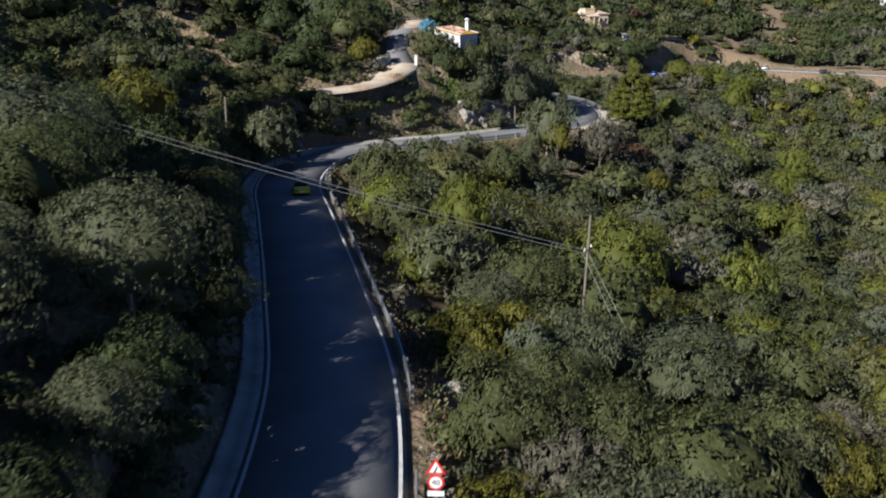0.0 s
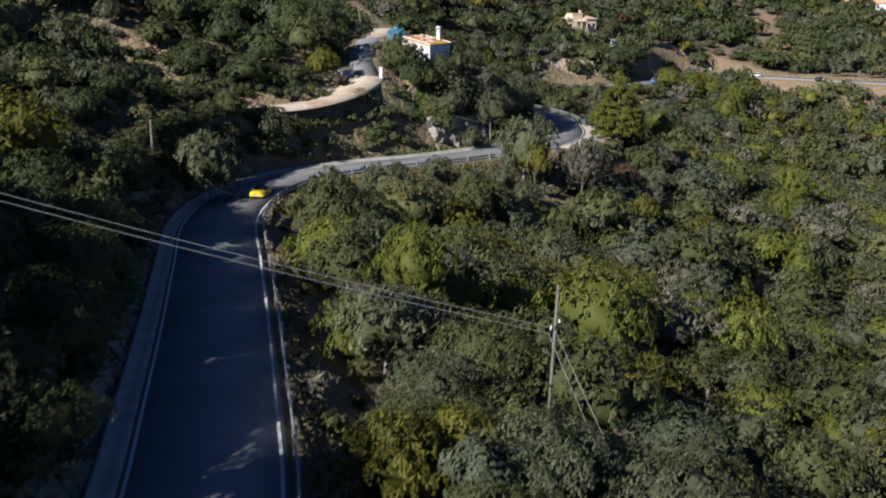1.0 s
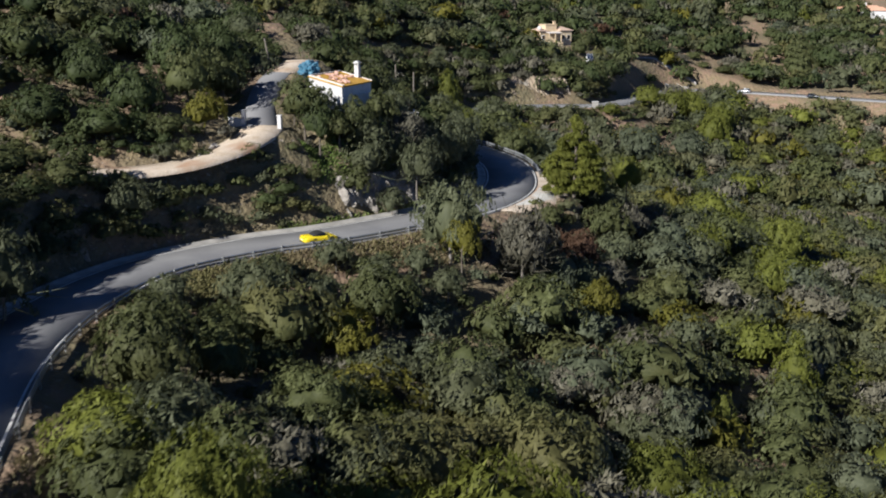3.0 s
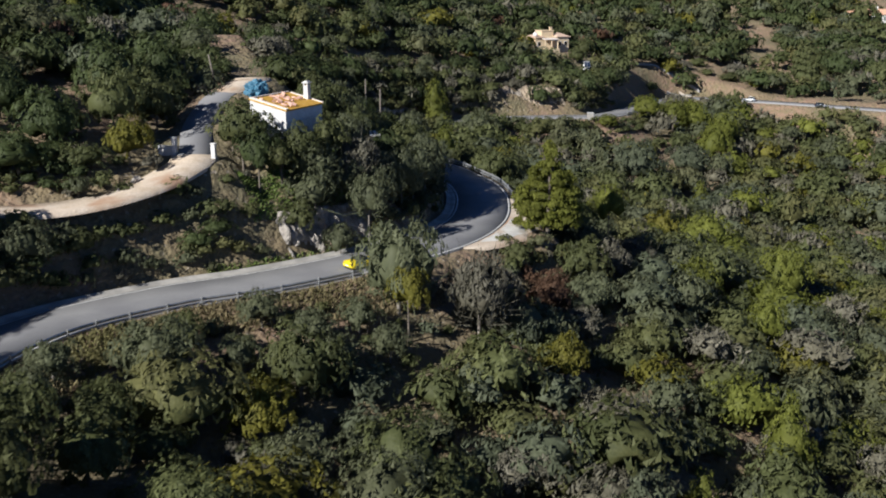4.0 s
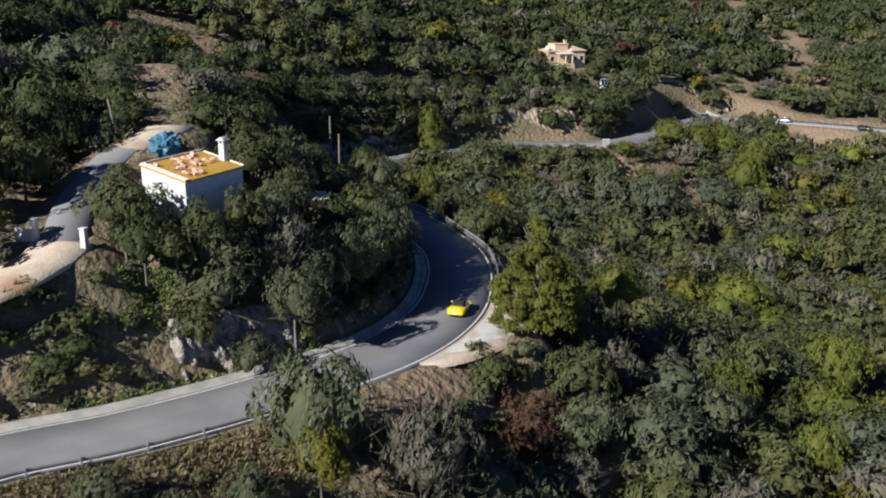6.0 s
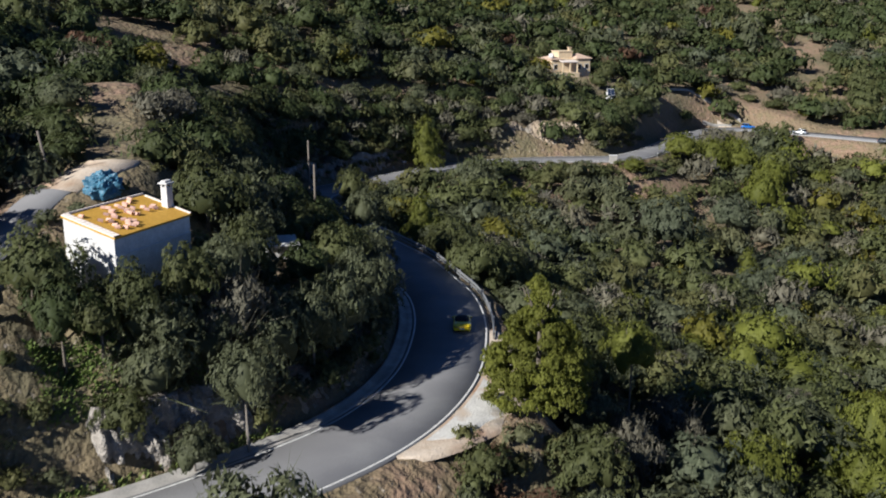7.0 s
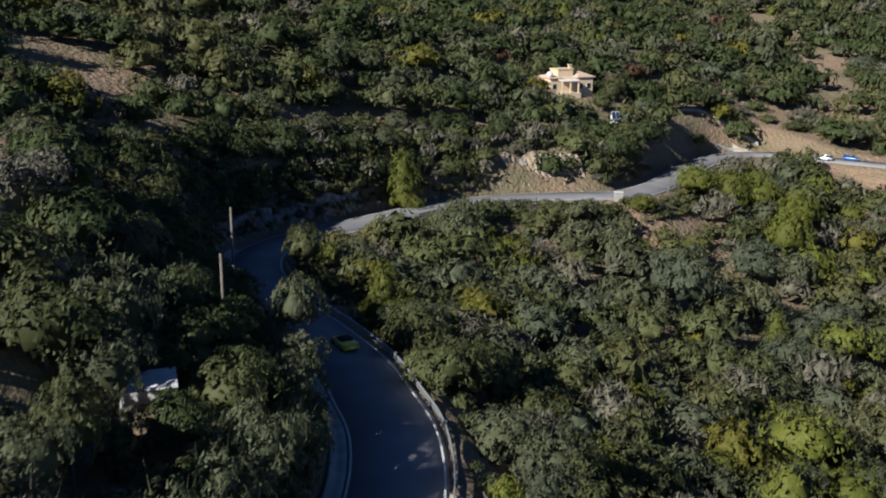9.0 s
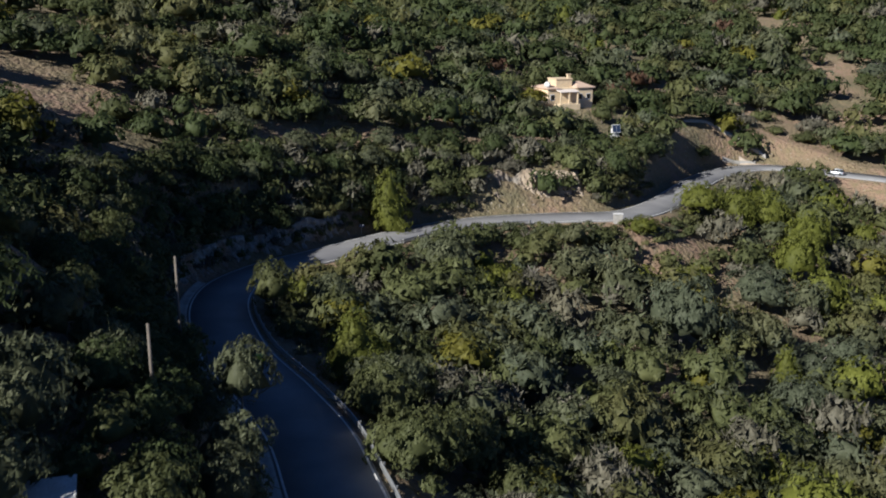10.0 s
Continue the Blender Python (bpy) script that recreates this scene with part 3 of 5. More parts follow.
# trees whose height is known: kind, x, y, crown radius, height of the top above sea
TOPS = (
    ("yellow", -29.6, 92.5, 4.7, 15.8), ("pine", 18.2, 95.0, 6.4, 0.6), ("pine", 33.0, 102.5, 5.4, -5.2), ("yellow", 6.2, 129.0, 4.4, -1.2), ("oak", -6.8, 110.8, 4.6, 6.0), ("olive", -2.6, 131.5, 4.2, 3.6), ("oak", 8.9, 135.0, 4.8, 1.6), ("pine", 2.2, 89.2, 3.7, 5.6),
    ("pine", 75.2, 201.0, 5.4, -8.6), ("cone", 56.0, 145.0, 3.2, -9.8), ("cone", 44.4, 134.0, 2.4, -12.2), ("yellow", 34.0, 148.6, 3.2, -4.6), ("pine", 33.0, 117.0, 4.8, -9.4), ("pine", 56.5, 184.0, 4.4, -6.4), ("pine", 64.0, 176.0, 3.4, -9.6),
    ("holm", -24.0, 157.0, 4.5, 15.0), ("holm", -22.0, 163.0, 4.5, 19.0), ("oak", -17.0, 169.0, 4.5, 21.0), ("yellow", -13.6, 163.2, 3.0, 15.6), ("holm", -31.0, 157.0, 4.6, 17.0), ("holm", -28.5, 166.0, 4.6, 21.5), ("oak", -13.6, 174.5, 4.0, 20.0), ("holm", -19.6, 177.0, 4.6, 23.5), ("oak", -17.6, 160.0, 3.2, 13.0), ("oak", -37.0, 160.0, 4.8, 20.0), ("holm", -15.0, 183.5, 4.4, 23.0),
    ("olive", -19.0, 146.6, 3.4, 8.0), ("oak", -24.4, 144.0, 3.8, 9.4), ("oak", -30.0, 142.0, 4.0, 11.0), ("olive", -36.0, 141.0, 4.2, 13.0),
    ("oak", 8.0, 170.8, 2.9, 15.0), ("olive", 9.8, 175.4, 2.9, 15.2), ("holm", 0.4, 165.8, 3.2, 14.6), ("oak", 5.0, 167.6, 2.8, 14.4), ("oak", 10.4, 179.4, 3.0, 15.2),
    ("olive", 16.8, 151.4, 5.3, 7.6), ("grey", 25.2, 149.8, 4.6, 6.2), ("yellow", 18.0, 147.0, 2.6, 2.8), ("olive", 16.6, 216.0, 3.3, 10.6), ("grey", 11.0, 172.6, 3.6, 14.2), ("olive", 6.6, 166.9, 3.4, 10.6), ("olive", 12.8, 167.6, 3.3, 9.0), ("oak", 4.4, 190.5, 5.0, 18.2), ("olive", 5.6, 199.5, 4.8, 17.6), ("olive", -22.0, 121.5, 4.4, 9.0),
    ("pine", 44.8, 187.4, 2.9, 3.2), ("grey", 49.2, 187.0, 3.8, -2.0), ("grey", 43.0, 178.0, 3.2, -1.0), ("olive", 53.5, 176.5, 4.4, -4.6), ("oak", 26.8, 227.6, 4.6, 4.0), ("oak", 30.0, 217.6, 5.0, 3.8), ("olive", 36.0, 208.0, 4.6, 1.6), ("olive", 31.2, 291.0, 5.8, 2.8), ("oak", 10.2, 257.5, 3.6, 5.4), ("olive", 16.5, 263.0, 3.6, 3.6), ("grey", 46.0, 295.0, 5.0, -5.8), ("cone", 20.4, 312.0, 5.0, 7.6),
    ("carob", 69.0, 287.0, 7.6, -4.6), ("carob", 88.0, 310.5, 7.4, -9.4), ("carob", 91.0, 287.0, 7.0, -16.2), ("carob", 83.0, 273.0, 6.4, -15.8), ("carob", 98.0, 295.0, 6.6, -17.0), ("oak", 60.0, 268.0, 5.2, -9.0), ("cone", 84.8, 283.0, 3.0, -14.6),
    ("pine", 91.0, 339.5, 6.0, -0.6), ("pine", 99.5, 325.0, 6.2, -6.0), ("pine", 104.0, 333.0, 5.4, -4.0), ("pine", 68.5, 322.5, 4.0, -3.4), ("pine", 98.0, 341.0, 5.2, -1.2), ("oak", 60.0, 318.0, 4.4, -4.6), ("oak", 51.0, 315.0, 4.2, -4.8), ("oak", 45.0, 309.0, 4.2, -4.2),
    ("oak", 50.0, 380.5, 4.4, 13.6), ("oak", 56.5, 376.0, 4.0, 10.8), ("carob", 62.5, 371.0, 4.6, 8.8), ("oak", 68.0, 383.0, 4.0, 12.2), ("oak", 47.0, 390.0, 4.6, 17.0), ("oak", 52.0, 401.0, 5.0, 20.0), ("oak", 64.0, 403.0, 4.6, 19.0), ("oak", 72.0, 394.0, 4.6, 14.6),
    ("holm", 66.5, 347.0, 4.8, 6.4), ("oak", 70.5, 357.0, 5.0, 7.0), ("holm", 76.5, 368.0, 4.8, 6.4), ("oak", 80.5, 378.5, 4.4, 6.2), ("oak", 85.0, 389.0, 4.2, 4.6), ("grey", 62.0, 343.0, 3.6, 1.6), ("oak", 36.0, 330.0, 4.6, 4.2), ("oak", 29.0, 324.0, 4.4, 4.0), ("grey", 43.0, 336.5, 3.8, 5.6), ("oak", 52.0, 344.0, 4.6, 7.0),
    ("oak", 104.0, 412.0, 3.8, 3.4), ("grey", 112.0, 413.5, 3.8, 2.6), ("oak", 121.0, 412.0, 3.4, 1.2), ("oak", 95.0, 411.0, 4.0, 5.4), ("olive", 110.0, 420.0, 4.4, 5.6), ("oak", 119.0, 421.0, 4.4, 4.6), ("oak", 89.0, 417.0, 4.4, 9.0),
    ("oak", 157.0, 409.0, 8.8, 7.2), ("oak", 147.0, 404.0, 5.4, 2.8), ("holm", 171.0, 416.0, 8.4, 9.6), ("oak", 162.0, 424.0, 7.4, 11.4), ("oak", 183.0, 408.0, 6.6, 6.4), ("grey", 133.0, 417.0, 6.0, 4.0), ("oak", 128.0, 408.5, 4.4, 1.4), ("carob", 170.0, 470.0, 7.2, 17.6), ("oak", 166.0, 455.0, 7.0, 14.4))
taken = []
for i, (kind, x, y, r, h) in enumerate(STANDOUT):
    plant(kind, x, y, r, h, i)
    taken.append((x, y, r))
for i, (kind, x, y, r, top) in enumerate(TOPS):
    plant(kind, x, y, r, None, i, top=top)
    taken.append((x, y, r))
taken.append((-2.9, 184.2, 4.5))
taken.append((34.9, 176.4, 5.0))


CLUMPS = []
for v in range(3):
    V, F, T = crown(1.0, lobes=9, flat=0.85, jitter=0.9, spread=0.7, leaf=0.10, count=480, core=(8, 5), seed=900 + v, long=2.6)
    CLUMPS.append(mesh_from("crown", V, F, [LEAF_PINE_LIFTED], False, T))


def clumped_pine(x, y, r, height, seed):
    """A broad pine whose branches carry separate clumps of needles in tiers."""
    g = random.Random(seed)
    t = new("pine_tree")
    t.matrix_world = pose(x, y, ground_z(x, y))
    tagged(t, "big bright yellow-green pine beside the guard rail", "tree", "trees on the hillside")
    k = new("trunk", NEAR["pine", 0][1])
    k.parent, k.scale = t, (r * 0.8, r * 0.8, height * 0.8)
    tiers = ((0.08, 0.86, 15), (0.10, 0.50, 8), (0.20, 0.84, 15), (0.32, 0.78, 14), (0.34, 0.40, 6), (0.44, 0.68, 12), (0.55, 0.56, 10), (0.66, 0.42, 8), (0.76, 0.28, 6), (0.85, 0.14, 3), (0.92, 0.0, 1))
    for h, out, n in tiers:
        for i in range(n):
            a = 2 * math.pi * (i + g.uniform(-0.25, 0.25)) / n + h * 9
            q = r * g.uniform(0.17, 0.27) * (1.1 if out > 0.5 else 0.95)
            d = r * out * g.uniform(0.85, 1.08)
            c = new("crown", CLUMPS[g.randrange(3)])
            c.parent = t
            c.matrix_local = pose(math.cos(a) * d, math.sin(a) * d, height * h + g.uniform(-0.3, 0.3), g.uniform(-14, 14), g.uniform(-14, 14), g.uniform(0, 360)) @ Matrix.Diagonal((q, q, q * g.uniform(1.0, 1.5), 1))


clumped_pine(34.9, 176.4, 4.4, 10.6, 4)
for s, d in ((246, 7.6), (254, 8.4), (262, 7.6), (238, 8.0), (231, 8.2), (225, 8.0), (219, 8.6), (213, 9.6)):
    px, py, _ = on_road(s, -d)
    plant("olive" if s % 4 else "oak", px, py, 3.5, None, s, top=on_road(s)[2] + (12.0 if s < 240 else 9.0))
    taken.append((px, py, 3.5))

# dark bushes below the drive, beside the straight
for s in np.arange(146, S_ROCK - 6, 3.4):
    for d0, r, tall in ((7.6, 2.3, 4.6), (10.4, 2.9, 7.2)):
        px, py, pz = on_road(s + rng.uniform(-0.7, 0.7), -d0 - rng.uniform(0, 0.8))
        if np.min(np.hypot(DRIVE[:, 0] - px, DRIVE[:, 1] - py)) < 3.8:
            continue
        plant("holm" if rng.random() < 0.7 else "oak", px, py, r, None, int(rng.integers(0, 3)), top=pz + tall + rng.uniform(-0.5, 0.6), label="dark green bushy oak on the bank below the drive")
        taken.append((px, py, r))

# bushes that hang over the cut bank on the mound and above the straight
def rows_of_bushes():
    for s in np.arange(60, 262, 2.3):
        for d0 in (6.9, 8.8, 10.6, 12.4) if 148 < s < 190 else (6.9, 8.8):
            px, py, _ = on_road(s + rng.uniform(-0.8, 0.8), -(d0 + rng.uniform(-0.4, 0.4)))
            r = rng.uniform(1.3, 2.1)
            if S_ROCK - 5 < s < S_ROCK + 13 or np.min(np.hypot(DRIVE[:, 0] - px, DRIVE[:, 1] - py)) < (1.4 if s > 180 else 2.4):
                continue
            if s > 212 and not free(px, py, r * 0.6)[0]:
                continue
            heap("oak" if rng.random() < 0.65 else "olive", px, py, r, 2, int(rng.integers(0, 4)))
    # both sides of the gravel drive
    for i in range(4, 40, 2):
        (x0, y0), (x1, y1) = DRIVE[i, :2], DRIVE[i + 1, :2]
        nx, ny = y0 - y1, x1 - x0
        for o in (4.2, 5.6, 7.2, 9.0) + ((-4.4, -5.8) if x0 < -17 else ()):
            heap("holm" if rng.random() < 0.6 else "oak", x0 + nx * o + rng.uniform(-0.6, 0.6), y0 + ny * o + rng.uniform(-0.6, 0.6), rng.uniform(1.1, 1.9) * (1.25 if o < 0 else 1.0), 2, int(rng.integers(0, 4)))
    # the fill slope below the lay-by
    for px in np.arange(24, 40, 2.0):
        for py in np.arange(154, 176, 2.0):
            a, c, r = px + rng.uniform(-0.7, 0.7), py + rng.uniform(-0.7, 0.7), rng.uniform(1.1, 1.9)
            i = int(np.argmin((CENTRE[:, 0] - a) ** 2 + (CENTRE[:, 1] - c) ** 2))
            if math.hypot(a - CENTRE[i, 0], c - CENTRE[i, 1]) > 8.6 and math.hypot(a - 30.5, c - 176) > 4.8:
                heap("brown" if 30 < a < 36 and 163 < c < 170 and rng.random() < 0.6 else "olive" if rng.random() < 0.5 else "oak", a, c, r, 2, int(rng.integers(0, 4)))


# trees rooted along the top of the cut bank, and above the far bend
for s in np.arange(44, 402, 3.7):
    for d0 in (8.6, 12.4, 16.5):
        px, py, _ = on_road(s + rng.uniform(-1.2, 1.2), -(d0 + rng.uniform(-0.8, 0.8)))
        r = rng.uniform(2.3, 3.5) * (0.72 if 166 < s < 192 else 1.0)
        ok, d, off = free(px, py, r)
        rocky = S_ROCK - 6 < s < S_ROCK + 14 and d0 < 13 or S_OCHRE - 15 < s < S_OCHRE + 10 and d0 < 14 or 168 < s < 190 and d0 > 10
        if not ok or rocky or any((px - a) ** 2 + (py - b) ** 2 < (c * 0.7 + r * 0.3) ** 2 for a, b, c in taken):
            continue
        if d0 > 13 and not 130 < s < 402:
            continue
        plant("holm" if rng.random() < 0.45 else "oak" if rng.random() < 0.5 else "olive", px, py, r, None, int(rng.integers(0, 3)), label="dense evergreen tree rooted on the cut bank above the road")
        taken.append((px, py, r))

MIX_RIGHT = (("oak", 0.45), ("olive", 0.21), ("grey", 0.09), ("carob", 0.11), ("pine", 0.07), ("yellow", 0.05), ("cone", 0.02), ("brown", 0.008))
MIX_LEFT = (("holm", 0.44), ("oak", 0.22), ("olive", 0.20), ("grey", 0.04), ("carob", 0.05), ("yellow", 0.025), ("cone", 0.01), ("brown", 0.008))


def pick(mixture):
    u = rng.random()
    for kind, w in mixture:
        u -= w
        if u < 0:
            return kind
    return mixture[0][0]


heaps = {k: ([], [], [], []) for k in KINDS}


def heap(kind, x, y, r, level, v):
    V, F, T = TEMPLATE[kind, v, level]
    a = rng.uniform(0, 2 * math.pi)
    ca, sa = math.cos(a) * r, math.sin(a) * r
    z = ground_z(x, y) + r * rng.uniform(-0.45, 0.22)
    k = r * rng.uniform(0.85, 1.18)
    W = np.stack([V[:, 0] * ca - V[:, 1] * sa + x, V[:, 0] * sa + V[:, 1] * ca + y, V[:, 2] * k + z], 1)
    A, B, Cc, D = heaps[kind]
    A.append(W.astype(np.float32))
    B.append(F + (D[-1] if D else 0))
    Cc.append(np.clip(T + rng.normal(0, 0.18), 0, 1))
    D.append((D[-1] if D else 0) + len(V))


near_count = 0
y = -34.0
while y < 630:
    # the wood runs on past the view; unseen trees added there shade the left
    seen_left = max(-108.0, -0.50 * y - 12) if y > 14 else -32.0
    seen_right = min(218.0, 0.50 * y + 12) if y > 14 else -10.0
    x, right = max(-108.0, seen_left - 42), min(218.0, max(seen_right, 24.0) + 48)
    while x < right:
        outside = not seen_left < x < seen_right
        cell = 6.4 if outside else 5.0 if y < 260 else (5.4 if y < 380 else 6.2)
        px, py = x + rng.uniform(-0.45, 0.45) * cell, y + rng.uniform(-0.45, 0.45) * cell
        x += cell
        r = cell * rng.uniform(0.56, 1.0) * (1.3 if rng.random() < 0.12 else 1.0)
        ok, d, off = free(px, py, r)
        if not ok or any((px - a) ** 2 + (py - b) ** 2 < (c * 0.8 + r * 0.3) ** 2 for a, b, c in taken):
            continue
        if rng.random() < 0.03:
            continue
        kind = pick(MIX_RIGHT if off > 0 else MIX_LEFT)
        v = int(rng.integers(0, 4))
        if off > 0 and d < (17 if 124 < py < 160 else 12) and 100 < py < 172:
            r = min(r, 2.5)
            kind = kind if kind in ("oak", "olive", "grey") else "olive"
        if near_count < 170 and not outside and d < 18 and 40 < py < 245:
            plant(kind, px, py, r, None, v)
            near_count += 1
        else:
            heap(kind, px, py, r, 4 if outside else 5 if py < 72 else 0 if py < 130 else 1 if py < 240 else 2 if py < 360 else 3, v)
    y += 4.5 if y < 260 else (5.1 if y < 380 else 6.0)
rows_of_bushes()
# low bushes on the far banks
for s in np.arange(296, 452, 1.5):
    for d0 in (6.9, 8.4, 10.4, 12.6, 14.8, 17.0):
        px, py, _ = on_road(s + rng.uniform(-0.7, 0.7), -(d0 + rng.uniform(-0.5, 0.5)))
        if d0 > 11 and rng.random() < 0.3:
            continue
        if not (S_OCHRE - 15 < s < S_OCHRE + 10 and d0 < 13) and math.hypot(px - 60, py - 390) > 9:
            heap("oak" if rng.random() < 0.7 else "grey", px, py, rng.uniform(1.0, 1.9) * (1.6 if d0 > 8 else 1.0), 3, int(rng.integers(0, 4)))
# low bushes on the fill below the far road
for s in np.arange(300, 470, 1.6):
    for d0 in (6.6, 8.2, 10.0):
        px, py, _ = on_road(s + rng.uniform(-0.7, 0.7), d0 + rng.uniform(-0.4, 0.4))
        heap("oak" if rng.random() < 0.6 else "olive", px, py, rng.uniform(0.7, 1.3) * (1.3 if d0 > 8 else 1.0), 3, int(rng.integers(0, 4)))
# low bushes between the trees
y = 30.0
while y < 265:
    x = max(-108.0, -0.48 * y - 8)
    while x < 0.48 * y + 8:
        px, py, r = x + rng.uniform(-1.3, 1.3), y + rng.uniform(-1.3, 1.3), rng.uniform(0.7, 1.5)
        x += 3.8
        ok, d, off = free(px, py, r)
        if ok and not (128 < py < 165 and 0 < off < 8 and rng.random() < 0.5):
            heap(pick((("oak", 0.5), ("olive", 0.3), ("grey", 0.12), ("carob", 0.08))), px, py, r, 3, int(rng.integers(0, 4)))
    y += 3.8
WOOD_LABEL = {"holm": "dark green holm oak woodland on the shaded hillside", "oak": "dense dark evergreen oak woodland covering the hillside", "olive": "grey-green wild olive scrub covering the hillside", "pine": "scattered bright yellow-green pines on the hillside",
              "cone": "scattered pointed green pines on the hillside", "grey": "grey leafless shrubs scattered over the hillside", "yellow": "yellow-green bushes scattered over the hillside",
              "carob": "blue-grey carob woodland on the valley slope", "brown": "rust-brown dry bushes scattered over the hillside"}
for kind, (A, B, Cc, D) in heaps.items():
    if A:
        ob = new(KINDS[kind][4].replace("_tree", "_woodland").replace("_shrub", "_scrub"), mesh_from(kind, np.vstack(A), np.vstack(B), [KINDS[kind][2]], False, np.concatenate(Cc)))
        tagged(ob, WOOD_LABEL[kind], "woodland", kind="stuff")

# ---- the drive up to the cottage ----
def drive():
    def strip(name, i0, i1, half, material, label):
        p = DRIVE[i0:i1]
        t = np.gradient(p[:, :2], axis=0)
        t /= np.hypot(*t.T)[:, None]
        n = np.stack([t[:, 1], -t[:, 0]], 1)
        cols = [np.c_[p[:, :2] + n * o, p[:, 2] + h] for o, h in ((-half, -0.3), (-half + 0.15, 0.22), (0, 0.34), (half - 0.15, 0.22), (half, -0.3))]
        v = np.stack(cols, 1).reshape(-1, 3)
        i = np.arange(len(v)).reshape(-1, 5)
        f = np.stack([i[:-1, :-1], i[:-1, 1:], i[1:, 1:], i[1:, :-1]], -1).reshape(-1, 4)
        tagged(new(name, mesh_from(name, v, f, [material], True)), label, "driveway", kind="structure")

    k = int(np.argmin(np.hypot(DRIVE[:, 0] + 7, DRIVE[:, 1] - 166.2)))
    strip("driveway_lower", 2, k + 1, 2.8, GRAVEL, "sunlit pale gravel drive below the gate")
    strip("driveway_upper", k, k + 19, 2.0, ASPHALT, "grey tarred drive that climbs past the cottage")
    strip("driveway_top", k + 18, k + 28, 2.6, GRAVEL, "pale gravel turning place behind the cottage")
    for x, y, turn in ((-4.6, 165.4, 0), (-9.4, 166.8, 0)):
        p = thing("gate_post", (x, y, ground_z(x, y) - 0.1), "whitewashed masonry gate post with a cap beside the drive", "gate post", "gate posts", -14)
        part("shaft", box((0.5, 0.5, 2.0), (0, 0, 1.0), 0.03), WHITEWASH, p)
        part("cap", box((0.62, 0.62, 0.12), (0, 0, 2.06), 0.03), WHITEWASH, p)
    w = thing("wing_wall", (-10.6, 167.3, ground_z(-10.6, 167.3)), "short whitewashed wing wall beside the gate post", "wall", turn=-22)
    part("wall_body", box((1.9, 0.3, 1.2), (0, 0, 0.5), 0.04), WHITEWASH, w)


drive()

# ---- rock faces ----
def outcrop(name, pts, height, material, label, seed, lean=0.35, step=0.22):
    """A broken rock face along a line of (x, y, base z): blocky ledges and cracks."""
    p = spline(pts, step)
    t = np.gradient(p[:, :2], axis=0)
    t /= np.hypot(*t.T)[:, None]
    back = np.stack([-t[:, 1], t[:, 0]], 1)
    rows = int(height / step)
    V = []
    for j in range(rows + 3):
        hh = min(j, rows) * step
        extra = max(0, j - rows) * 1.0
        for i, q in enumerate(p):
            ends = min(1.0, min(i, len(p) - 1 - i) / (len(p) * 0.14))
            c = Vector((q[0] * 0.75 + 0.25 * hh, q[1] * 0.75, hh * 0.34 + seed))
            v1, v2 = noise.voronoi(c * 1.1), noise.voronoi(c * 2.6 + Vector((7, 3, 1)))
            cell = min(1.0, (v1[0][1] - v1[0][0]) * 2.2) * 0.75 + noise.cell(c * 1.6) * 0.35 + min(1.0, (v2[0][1] - v2[0][0]) * 2.0) * 0.25 - 0.5
            wob = noise.fractal(Vector((q[0], q[1], hh)) * 0.5, 1.0, 2.0, 4)
            d = lean * hh - cell * 1.05 - wob * 0.2 + (1 - ends) * 1.2 + extra
            z = q[2] + hh * (0.25 + 0.75 * ends) * (1 + 0.22 * noise.noise(Vector((q[0] * 0.3, q[1] * 0.3, seed)))) - 0.3 - extra * 0.25
            V.append((q[0] + back[i, 0] * d, q[1] + back[i, 1] * d, z))
    n = len(p)
    idx = np.arange(len(V)).reshape(-1, n)
    f = np.stack([idx[:-1, :-1], idx[:-1, 1:], idx[1:, 1:], idx[1:, :-1]], -1).reshape(-1, 4)
    tagged(new(name, mesh_from(name, V, f, [material])), label, "rock face", kind="structure")


def bank(s0, s1, off, up=-0.1):
    return [tuple(on_road(s, off, up)) for s in np.linspace(s0, s1, 6)]


outcrop("rock_face_cottage", bank(S_ROCK - 3, S_ROCK + 14, -5.9), 5.4, ROCK, "broken grey limestone face beside the straight road", 3)
S_BEND = station_at(24, 178)
outcrop("rock_face_bend", bank(S_ROCK + 6, S_BEND + 26, -6.6), 3.2, OCHRE_ROCK, "shaded brown earth and rock bank inside the bend", 9, 0.3)
S_FAR = station_at(5, 280)
outcrop("rock_face_shaded", bank(S_FAR - 16, S_FAR + 32, -6.2), 4.6, ROCK, "shaded grey rock cutting beside the far bend", 17, 0.22)
outcrop("rock_face_ochre", bank(S_OCHRE - 16, S_OCHRE + 12, -6.6), 7.6, OCHRE_ROCK, "sunlit ochre fluted rock cutting above the road", 23, 0.55)
outcrop("earth_bank", bank(52, 136, -6.0), 2.2, OCHRE_ROCK, "dark earth bank beside the concrete gutter", 31, 0.5, 0.4)
outcrop("earth_bank_bend", bank(136, S_ROCK - 26, -6.2), 2.0, OCHRE_ROCK, "dark brown earth bank around the bend", 35, 0.5, 0.4)

# grass on the verges and on the terrace above the rock
GRASS = foliage("verge_grass", (0.13, 0.11, 0.06), (0.21, 0.17, 0.10), (0.15, 0.14, 0.06), 0.2)
GREEN_GRASS = foliage("terrace_grass", (0.09, 0.14, 0.03), (0.15, 0.21, 0.05), (0.16, 0.18, 0.06), 0.2)


